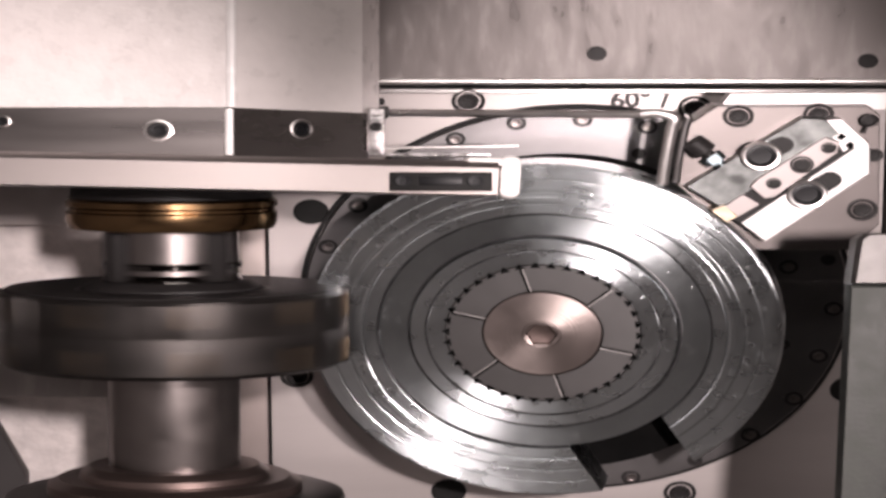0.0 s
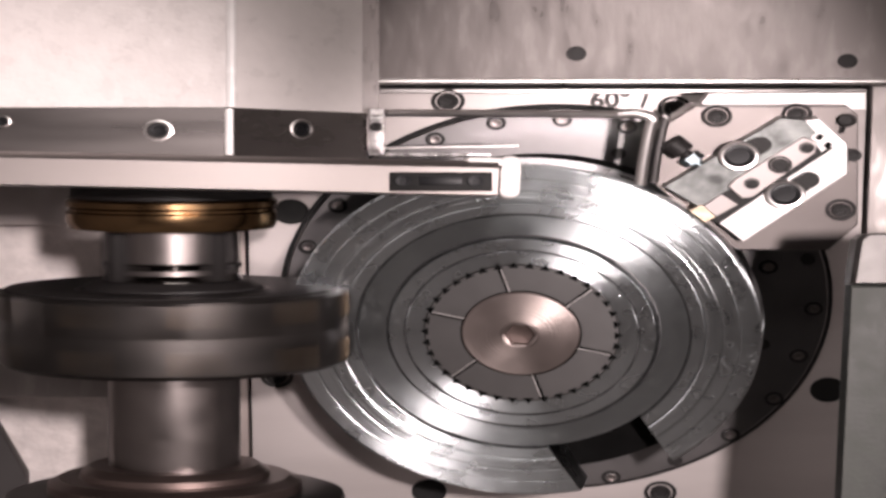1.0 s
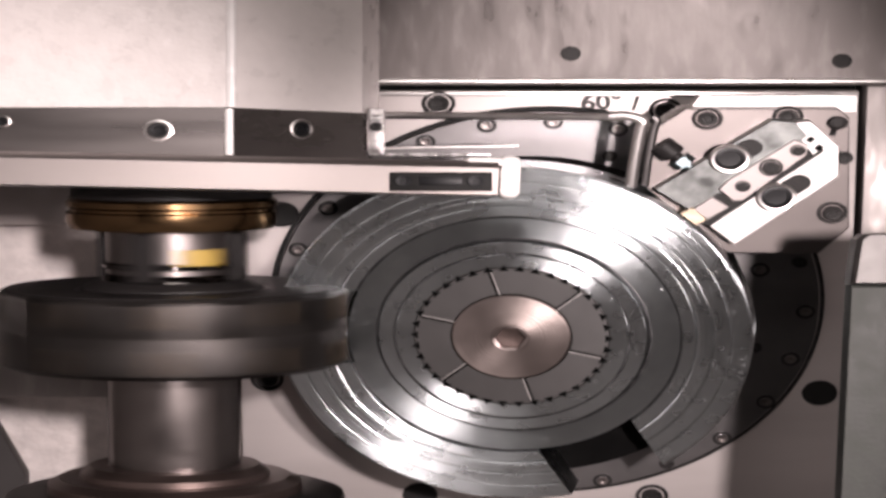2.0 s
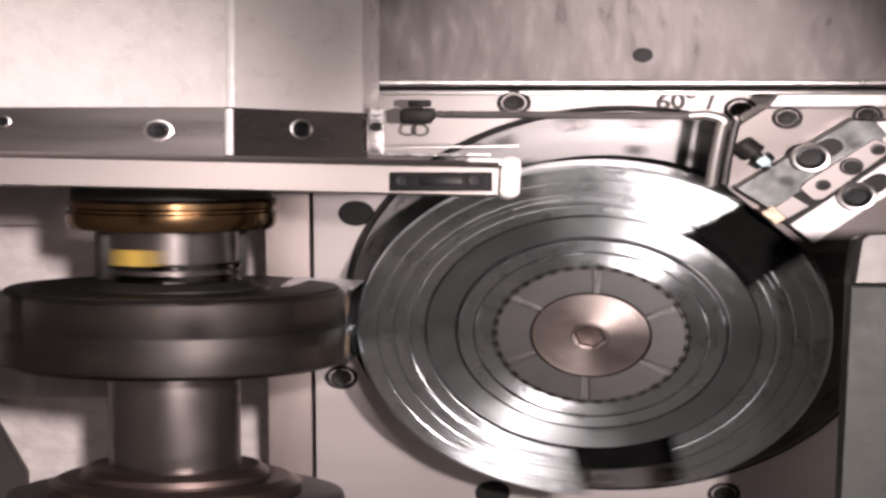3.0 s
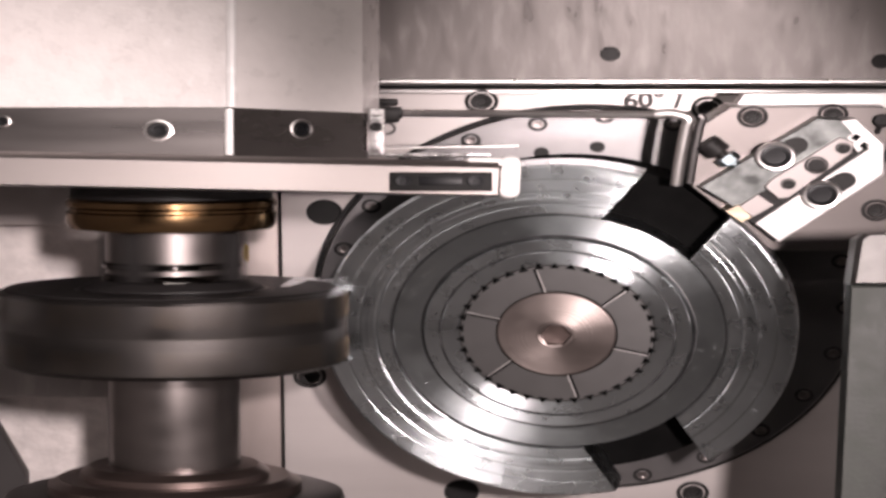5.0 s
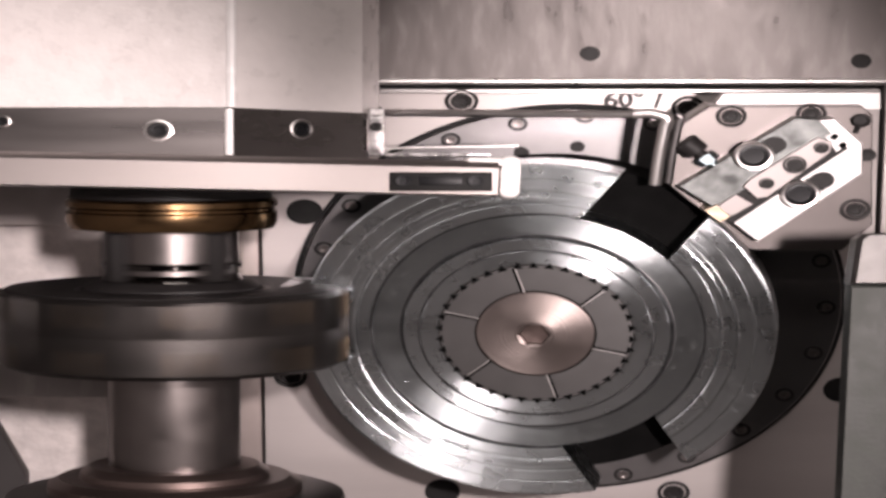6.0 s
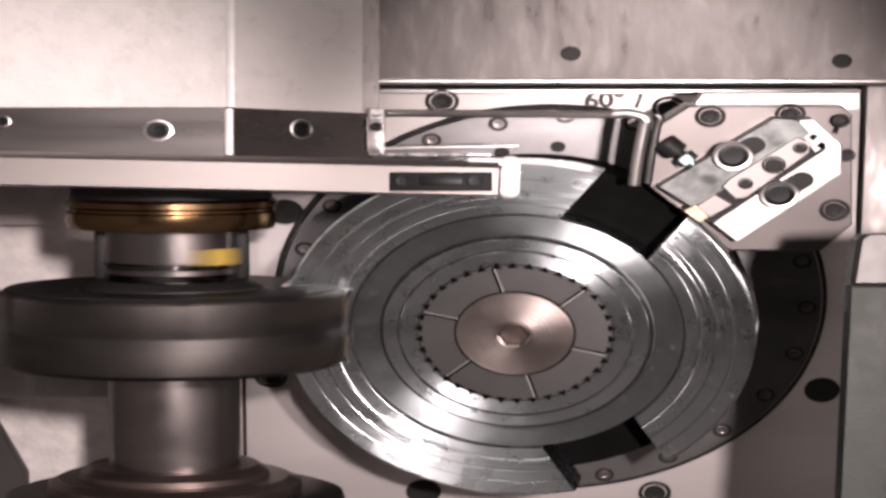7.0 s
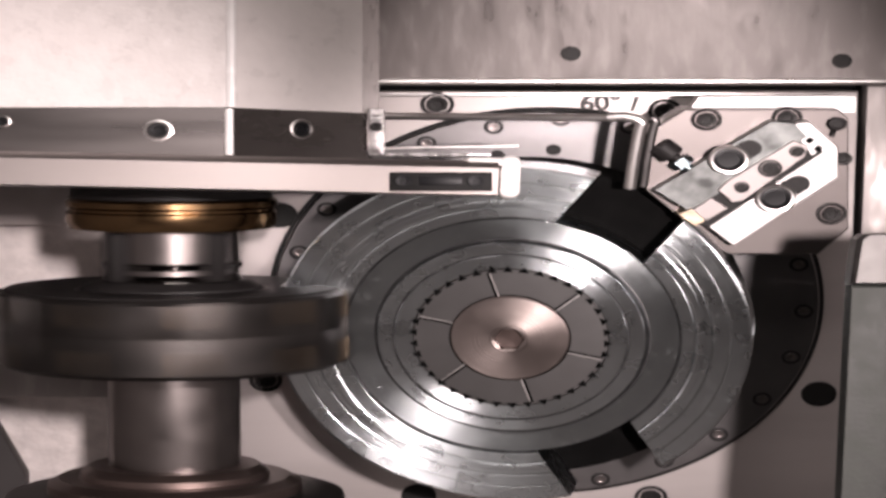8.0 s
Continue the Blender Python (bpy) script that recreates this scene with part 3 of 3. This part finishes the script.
    bm = lathe(bmesh.new(), [(0, -0.006), (0.0078, -0.006), (0.0085, -0.005), (0.0085, 0.006), (0.0075, 0.007), (0.004, 0.007), (0.004, 0.012), (0, 0.012)], 24, m)
    part("set_screw", bm, BLACK, t, "black knurled set screw", LEAN)
    bm = lathe(bmesh.new(), [(0.003, 0.011), (0.0075, 0.011, 6), (0.0075, 0.018, 6), (0.0035, 0.0185), (0.0035, 0.026), (0, 0.026)], 24, m)
    part("lock_nut", bm, ZINC, t, "zinc-plated lock nut", LEAN)
    return t


block_thing, setter_thing = setter_base(), tool_setter()


def coolant_pipe():
    """A steel pipe along the plate's top that bends down to the disc's rim."""
    h = 0.004
    cu, cv = (0.0772, 0.1916)
    t = slide_thing("coolant_pipe", cu, cv, h, "polished steel coolant pipe bent down behind the disc rim", "pipe")
    (xa, ya), (xb, yb), (xc, yc), (xd, yd) = [(-0.0971, 0.1849), (0.0724, 0.1925), (0.0781, 0.1804), (0.0725, 0.1315)]
    d = -0.089
    bm = tube(bmesh.new(), [(xa - cu, ya - cv, d), (xb - cu - 0.012, yb - cv, -0.002)], 0.0031)
    part("run", bm, STEEL_BRIGHT, t, "", LEAN)
    pts = curve_pts([(xb - cu - 0.014, yb - cv, -0.002), (xb - cu - 0.004, yb - cv + 0.001, 0.0), (xc - cu, yb - cv - 0.003, 0.002), (xc - cu - 0.001, yc - cv, 0.001), ((xc + xd) / 2 - cu - 0.001, (yc + yd) / 2 - cv, -0.002), (xd - cu, yd - cv, -0.006)], 8)
    part("bend", tube(bmesh.new(), pts, 0.0041), STEEL_BRIGHT, t, "", LEAN)
    pts = [(p.x + 0.0085, p.y + 0.001, p.z - 0.004) for p in pts[14:]]
    part("second_pipe", tube(bmesh.new(), pts, 0.0028), STEEL_DARK, t, "", LEAN)
    (xe, ye), (xf, yf) = [(-0.1217, 0.1854), (-0.0964, 0.1849)]
    bm = box(bmesh.new(), (xe + xf) / 2 - cu, ye - cv - 0.002, d, xf - xe - 0.004, 0.014, 0.012, 0.003)
    box(bm, (xe + xf) / 2 - cu + 0.002, ye - cv + 0.0095, d, xf - xe - 0.010, 0.006, 0.012, 0.002)
    box(bm, xf - cu - 0.003, ye - cv, d, 0.005, 0.010, 0.010, 0.001)
    part("fitting", bm, BLACK, t, "black hose fitting", LEAN)
    bm = tube(bmesh.new(), [(xe + 0.015 - cu + 0.005 * math.cos(w), ye - cv - 0.0145 + 0.005 * math.sin(w), d) for w in (k * math.pi / 8 for k in range(17))], 0.001, 8)
    part("ring_clip", bm, STEEL_DARK, t, "", LEAN)
    bm = box(bmesh.new(), xe - cu + 0.012, ye - cv, d - 0.0235, 0.010, 0.009, 0.043, 0.001)
    part("bracket", bm, STEEL_DARK, t, "", LEAN)
    return t


pipe_thing = coolant_pipe()


# ---- fixed machine head ----
def machine_head():
    x, z = (-0.1585, 1.3171)
    y = 0.03
    t = thing("spindle_head", x, y, z, "white painted cast spindle head with a bolted steel skirt", "machine head")
    poly = [(-0.5574, -0.094), (-0.1254, -0.094), (-0.1234, -0.091), (-0.0493, -0.030), (-0.0404, 0.03), (-0.0443, 0.036), (-0.1905, 0.036), (-0.1905, 0.33), (-0.5574, 0.33)]
    bm = prism(bmesh.new(), [(u - x, w - y) for u, w in poly], 0.0, 1.06)
    part("casting", bm, PAINT, t)
    # white tube on the corner: wear and the bevel's highlight in one colour
    bm = tube(bmesh.new(), [(-0.1244 - x, -0.0925 - y, 0.0), (-0.1244 - x, -0.0925 - y, 0.4)], 0.0034, 10)
    part("bright_edge", bm, WHITE_END, t, "worn bright corner edge, highlight put into its colour")
    s = [(-0.5574, -0.092), (-0.1284, -0.092), (-0.1239, -0.086), (-0.0466, -0.028), (-0.0468, 0.03), (-0.1905, 0.03), (-0.1905, 0.32), (-0.5574, 0.32)]
    zb = 1.277
    bm = prism(bmesh.new(), [(u - x, w - y) for u, w in s], zb - z, -0.0003)
    skirt = part("skirt", bm, SKIRT, t, "ground steel skirt")
    # likewise a white tube for the highlight on the skirt's corner
    bm = tube(bmesh.new(), [(s[1][0] + 0.003 - x, s[1][1] + 0.001 - y, zb - z + 0.001), (s[1][0] + 0.003 - x, s[1][1] + 0.001 - y, -0.001)], 0.0026, 10)
    part("corner_edge", bm, WHITE_END, skirt, "worn bright corner edge, highlight put into its colour")
    ang = math.atan2(0.058, s[3][0] - s[2][0])
    for (u, zz), w, f in (((-0.1671, 1.298), 1.0, 0), ((-0.2582, 1.3055), 0.55, 0), ((-0.0851, 1.3014), 0.95, 1)):
        yy = -0.092 if not f else -0.086 + (u - s[2][0]) * math.tan(ang)
        m = T((u - x, yy - y, zz - z)) @ Matrix.Rotation(ang if f else 0, 4, "Z") @ Matrix.Rotation(radians(90), 4, "X")
        bm = lathe(bmesh.new(), [(0.0088 * w, -0.001), (0.0088 * w, 0.0008), (0.0074 * w, 0.0012), (0.0066 * w, 0.0004)], 28, m)
        part("screw_seat", bm, STEEL_BRIGHT, skirt, "bright screw seat")
        bm = cap_screw(bmesh.new(), 0.0058 * w, 0.0026, m @ T((0.0, 0, -0.0006)))
        part("cap_screw", bm, SCREW_GREY, skirt)
    return t


head_thing = machine_head()


def guard_arm():
    x, z = (0.0, 1.2548)
    t = thing("guard_arm", x, -0.164, z, "bright machined steel arm with a black recess and two screws", "machine arm")
    tilt = Matrix.Rotation(radians(1.75), 4, "Y")
    xa, xb = -0.532 - x, 0.0329 - x
    zt, zb = 1.2646 - z, 1.2437 - z
    # the bar's section, with the broad chamfer along its top
    sec = [(0.0, zb), (0.0, zt), (0.0012, zt + 0.0018), (0.010, zt + 0.0058), (0.06, zt + 0.0062), (0.06, zb)]
    bm = bmesh.new()
    ends = [[bm.verts.new((xx, yy, zz)) for yy, zz in sec] for xx in (xa, xb)]
    for i in range(len(sec)):
        j = (i + 1) % len(sec)
        bm.faces.new((ends[0][i], ends[0][j], ends[1][j], ends[1][i]))
    bm.faces.new(ends[0])
    bm.faces.new(ends[1][::-1])
    es = [e for e in bm.edges if all(v in ends[1] for v in e.verts)]
    bmesh.ops.bevel(bm, geom=es, offset=0.002, segments=3, affect="EDGES")
    part("bar", bm, ARM, t, "", tilt)
    bm = box(bmesh.new(), xb - 0.0012, 0.0012, (zt + zb) / 2 + 0.0006, 0.0011, 0.003, zt - zb, 0.0003, 1)
    part("end_seam", bm, BLACK, t, "dark seam before the end cap", tilt)
    bm = box(bmesh.new(), xb - 0.0055, 0.034, zt + 0.0045, 0.030, 0.050, 0.009, 0.003, 3)
    part("top_cover", bm, WHITE_END, t, "worn white cover on the arm's end", tilt)
    bm = box(bmesh.new(), xb + 0.0045, 0.034, (zt + zb) / 2 + 0.0042, 0.0125, 0.056, zt - zb + 0.0130, 0.0058, 4)
    part("end_cap", bm, WHITE_END, t, "white worn end cap", tilt)
    bm = box(bmesh.new(), xb - 0.010, 0.04, zt + 0.0072, 0.024, 0.03, 0.003, 0.001)
    part("top_strip", bm, WHITE_END, t, "", tilt)
    (ra, za), (rb, zc) = (-0.03, 1.2606), (0.0275, 1.2454)
    ca, cb, cz = ra - x, rb - x, (za + zc) / 2 - z
    bm = box(bmesh.new(), (ca + cb) / 2, -0.0002, cz, cb - ca, 0.0012, za - zc, 0.0012)
    inlay = part("recess", bm, RECESS_BLACK, t, "black recessed inlay")
    bm = box(bmesh.new(), (ca + cb) / 2, -0.0012, cz + 0.001, (cb - ca) * 0.42, 0.0014, (za - zc) * 0.5, 0.0006)
    part("inlay_plate", bm, SCREW_GREY, inlay)
    for u, zz in [(-0.0224, 1.2539), (0.0186, 1.2535)]:
        m = T((u - x, -0.0008, zz - z)) @ Matrix.Rotation(radians(90), 4, "X")
        part("screw", cap_screw(bmesh.new(), 0.0052, 0.0024, m), SCREW_GREY, inlay)
    return t


arm_thing = guard_arm()


def hose_bracket():
    """Worn clear bracket at the head's corner with thin strips that run out over the disc."""
    x, z = (-0.0406, 1.3013)
    t = thing("hose_bracket", x, -0.034, z, "worn clear plastic bracket with a small black screw", "bracket")
    (xa, za), (xb, zb) = (-0.0454, 1.3207), (-0.0354, 1.28)
    bm = box(bmesh.new(), (xa + xb) / 2 - x, 0.004, (za + zb) / 2 - z, xb - xa, 0.008, za - zb, 0.0015)
    part("plate", bm, CLEAR, t)
    part("screw", cap_screw(bmesh.new(), 0.0038, 0.003, T((0.0, 0.0002, 0.0035)) @ Matrix.Rotation(radians(90), 4, "X")), BLACK, t)
    (xc, zc), (xd, zd), (xe, ze), (xf, zf) = (-0.0354, 1.2868), (0.0461, 1.2887), (-0.0354, 1.281), (0.0296, 1.28)
    part("upper_strip", tube(bmesh.new(), [(xc - x, 0.004, zc - z), (xd - x, 0.002, zd - z)], 0.0011, 8), STEEL_BRIGHT, t, "thin bright strip")
    bm = box(bmesh.new(), (xe + xf) / 2 - x, 0.01, ze - z, xf - xe, 0.014, 0.003, 0.0008)
    part("lower_strip", bm, CLEAR, t)
    return t


hose_bracket()

# ---- spindle with its cutter ----
AX, AY = -0.1688, 0.010
SPIN_LEAN = Matrix.Rotation(radians(5), 4, "X")


def spindle():
    t = thing("milling_spindle", AX, AY, 1.13, "spinning dark milling cutter on a steel arbor with a bronze ring", "milling cutter")
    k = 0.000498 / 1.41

    def z(y):
        return (580 - y) * 0.0005
    arbor = part("arbor", lathe(bmesh.new(), [(0, z(240)), (165 * k, z(240)), (165 * k, z(345)), (118 * k, z(352)), (118 * k, z(500)), (118 * k, z(660)), (118 * k, z(836)), (0, z(836))], 96), SHAFT, t)
    part("collar", lathe(bmesh.new(), [(100 * k, z(404)), (112 * k, z(406)), (113 * k, z(458)), (120 * k, z(460)), (124 * k, z(463)), (124 * k, z(469)), (116 * k, z(472)), (112 * k, z(476)), (118 * k, z(480)), (124 * k, z(492)), (118 * k, z(500))], 96), COLLAR, arbor, "polished steel collar")
    for i in range(4):
        bm = box(bmesh.new(), 124 * k, 0, z(449), 24 * k, 0.018, 84 * 0.0005, 0.002, 2, Matrix.Rotation(radians(45 + 90 * i), 4, "Z"))
        part("lug", bm, BLACK, arbor, "blackened clamping lug")
    part("seal_ring", lathe(bmesh.new(), [(150 * k, z(318)), (172 * k, z(318)), (176 * k, z(326)), (178 * k, z(350)), (170 * k, z(356))], 96), BLACK, arbor, "black seal ring")
    part("bronze_ring", lathe(bmesh.new(), [(150 * k, z(346)), (180 * k, z(348)), (187 * k, z(353)), (187 * k, z(362)), (182 * k, z(366)), (182 * k, z(370)), (186 * k, z(373)), (186 * k, z(390)), (180 * k, z(401)), (110 * k, z(408))], 96), BRASS, arbor, "oily bronze ring")
    part("hub", lathe(bmesh.new(), [(110 * k, z(490)), (140 * k, z(494)), (158 * k, z(504)), (160 * k, z(514)), (160 * k, z(520))], 96), BLACK, arbor, "black cutter hub")
    part("cutter_body", lathe(bmesh.new(), [(118 * k, z(508)), (170 * k, z(508)), (178 * k, z(512)), (262 * k, z(504)), (294 * k, z(507)), (305 * k, z(516)), (307 * k, z(566)), (305 * k, z(569)), (305 * k, z(575)), (307 * k, z(578)), (305 * k, z(634)), (290 * k, z(642)), (118 * k, z(646))], 96), CUTTER, arbor, "dark cutter body")
    # added black cover: darkness of the cutter's top is put into its colour
    part("dark_top_cover", lathe(bmesh.new(), [(150 * k, z(506)), (178 * k, z(510)), (262 * k, z(502.5)), (292 * k, z(505)), (296 * k, z(508))], 96), BLACK, arbor, "black cover that keeps the cutter's top dark")
    for i in range(10):
        a = radians(36 * i)
        bm = box(bmesh.new(), 294 * k, 0, z(573), 36 * k, 0.020, 128 * 0.0005, 0.002, 2, Matrix.Rotation(a, 4, "Z"))
        tooth = part("tooth", bm, CUTTER, arbor)
        bm = box(bmesh.new(), 302 * k, -0.0105, z(535), 22 * k, 0.006, 40 * 0.0005, 0.001, 1, Matrix.Rotation(a, 4, "Z"))
        part("insert", bm, INSERT, tooth, "worn gilt carbide insert")
        bm = box(bmesh.new(), 302 * k, -0.0105, z(612), 22 * k, 0.006, 40 * 0.0005, 0.001, 1, Matrix.Rotation(a, 4, "Z"))
        part("insert", bm, INSERT, tooth, "worn gilt carbide insert")
    part("flange", lathe(bmesh.new(), [(118 * k, z(820)), (150 * k, z(821)), (168 * k, z(832)), (170 * k, z(842)), (205 * k, z(842)), (226 * k, z(852)), (228 * k, z(884)), (0, z(884))], 96), FLANGE, arbor, "oily brown flange")
    part("lower_cutter", lathe(bmesh.new(), [(200 * k, z(868)), (280 * k, z(868)), (300 * k, z(874)), (304 * k, z(884)), (304 * k, z(1010)), (0, z(1010))], 96), CUTTER, arbor, "second dark cutter below")
    bm = lathe(bmesh.new(), [(134.6 * k, z(434)), (135.6 * k, z(435)), (135.6 * k, z(461)), (134.6 * k, z(462))], 96)
    kill = [f for f in bm.faces if not (abs(math.atan2(f.calc_center_median().x, -f.calc_center_median().y)) < 0.26)]
    bmesh.ops.delete(bm, geom=kill, context="FACES")
    part("paint_mark", bm, YELLOW, arbor, "yellow paint mark")
    return t, arbor


spindle_thing, arbor_part = spindle()


def guide_column():
    x, z = (0.2533, 1.1698)
    near = 0.888
    t = thing("guide_column", x * near, -0.2495, 1.2 + (z - 1.2) * near, "grey-green painted column with a bright steel cap", "machine column")
    xa, xl = (0.2422 - x) * near, (0.2359 - x) * near
    zl = (0.9917 - z) * near
    # post widened out of view, so that its shadow darkens the plate
    bm = prism(bmesh.new(), [(xa, 0), (xa + 0.2, 0), (xa + 0.2, zl * 6.7), (xl - (xa - xl) * 5.7, zl * 6.7)], 0.0, 0.022, 0.002, Matrix.Rotation(radians(90), 4, "X") @ T((0, 0, -0.022)))
    part("post", bm, GREEN, t)
    zc = (1.2128 - z) * near
    bm = prism(bmesh.new(), [(xa - 0.0005, 0.0005), (xa + 0.003, zc - 0.004), (xa + 0.007, zc), (xa + 0.1, zc + 0.004), (xa + 0.1, 0.0005)], 0.0, 0.026, 0.003, Matrix.Rotation(radians(90), 4, "X") @ T((0, 0, -0.024)))
    part("cap", bm, CHROME, t, "bright steel cap")
    return t


guide_column()


def slant_guard():
    x, z = (-0.3252, 0.9433)
    t = thing("slant_guard", x, 0.276, z, "dark slanted sheet guard beside the spindle", "guard")
    pts = [(-0.433, 1.2649), (-0.3252, 1.0222), (-0.3036, 0.9702), (-0.3028, -0.2849), (-0.433, -0.2849)]
    bm = prism(bmesh.new(), [(u - x, w - z) for u, w in pts], 0.0, 0.02, 0.001, Matrix.Rotation(radians(90), 4, "X") @ T((0, 0, -0.02)))
    part("sheet", bm, GUARD, t)
    return t


slant_guard()


def rear_casting():
    """The machine's cast body behind the spindle."""
    y = 0.32
    x, z = (-0.2452, 0.9282)
    t = thing("machine_casting", x, y, z, "rough pale cast machine body with a machined ledge", "machine body")
    (xa, za), (xb, zb) = (-0.8332, 1.6388), (0.6786, 0.04)
    bm = box(bmesh.new(), (xa + xb) / 2 - x, 0.1, (za + zb) / 2 - z, xb - xa, 0.2, za - zb)
    part("wall", bm, CASTING, t)
    (xc, zc), (xd, zd) = (-0.8229, 1.0836), (-0.1883, 1.0462)
    bm = box(bmesh.new(), (xc + xd) / 2 - x, -0.012, (zc + zd) / 2 - z, xd - xc, 0.024, zc - zd, 0.003)
    part("ledge", bm, RAIL, t, "machined steel ledge")
    (xe, ze), (xf, zf) = (-0.8144, 1.27), (-0.1864, 1.2249)
    bm = box(bmesh.new(), (xe + xf) / 2 - x, -0.02, (ze + zf) / 2 - z, xf - xe, 0.04, ze - zf, 0.004)
    part("rail", bm, PLATE, t, "machined steel rail")
    return t


rear_casting()


# ---- what moves ----
def motions():
    # seconds, feed along the bed, plunge, drop of the bed's line
    feed = [(0.0, 48.5, 0, 0), (0.5, 30, 0, 0), (1.0, 10.5, 0, 0), (1.2, 2.8, 0, 0), (1.3, 0, 0, 0), (1.5, 0, 0.15, 0), (1.7, 0, 0.33, 0), (2.3, 0, 1.0, 0), (2.42, 8, 0.2, 0), (2.6, 95, 0, 2), (2.75, 132, 0, 3),
            (2.8, 133, 0, 3), (3.0, 134, 0, 3), (3.2, 134, 0, 3), (3.5, 129, 0, 3), (4.0, 111.5, 0, 2.5), (4.5, 92.5, 0, 1.5), (6.0, 36, 0, 0), (6.5, 17.5, 0, 0), (6.9, 2.2, 0, 0), (7.0, 0, 0.05, 0), (7.5, 0, 0.5, 0), (8.0, 0, 1.0, 0)]
    k = 0.000495
    plunge = Vector((-9.5 * k, -0.008, -7 * k))
    for th in (bed_thing, plate_thing, ring_thing, work_thing, block_thing, setter_thing, pipe_thing, stock_a, stock_b):
        p = th.location.copy()
        rows = []
        for t, a, b, c in feed:
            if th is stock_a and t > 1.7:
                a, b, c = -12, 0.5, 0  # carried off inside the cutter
            d = Vector((a * k, 0, -c * k)) + (plunge * b if th is not bed_thing else Vector())
            rows.append((t, Matrix.Translation(p + d)))
        walk(th, rows)
    turn = [(0.0, 0), (2.5, 0), (2.8, 0), (2.85, 6), (2.9, 19), (2.95, 62), (3.0, 104), (3.05, 117), (3.1, 120), (3.2, 120), (8.0, 120)]

    def about(rest, a):
        return rest @ Matrix.Rotation(radians(a), 4, "Z")
    walk(spin_part, [(t, about(spin_rest, a)) for t, a in turn])
    walk(ring_part, [(t, about(LEAN, a)) for t, a in turn])
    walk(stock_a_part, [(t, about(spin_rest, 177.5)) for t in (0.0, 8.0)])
    walk(stock_b_part, [(t, about(spin_rest, 57.5 + a)) for t, a in turn])
    # the spindle's turn, by where its yellow mark comes past
    marks = [(0.0, 180), (0.2, 26), (0.4, -31), (0.5, 180), (0.6, 58), (0.8, 13), (1.0, 180), (1.1, -27), (1.2, 51), (1.5, 25), (1.7, -30), (3.0, -24), (3.4, 24), (3.5, 180), (3.6, -36), (3.8, 62), (4.0, 11),
             (4.4, 42), (4.5, 180), (4.7, 15), (6.0, 180), (6.2, -32), (6.5, 180), (6.6, 3), (6.8, -40), (7.0, 45), (7.2, -3), (7.5, -24), (7.6, 52), (8.0, 180)]
    rows, total = [], 180.0
    for (ta, a), (tb, b) in zip(marks, marks[1:]):
        n = round((tb - ta) * 30)
        want = 50.0 * n
        step = (b - a) + 360 * round((want - (b - a)) / 360)
        for i in range(n):
            rows.append((ta + i / 30, total + step * i / n))
        total += step
    rows.append((8.0, total))
    walk(arbor_part, [(t, SPIN_LEAN @ Matrix.Rotation(radians(a), 4, "Z")) for t, a in rows])


motions()
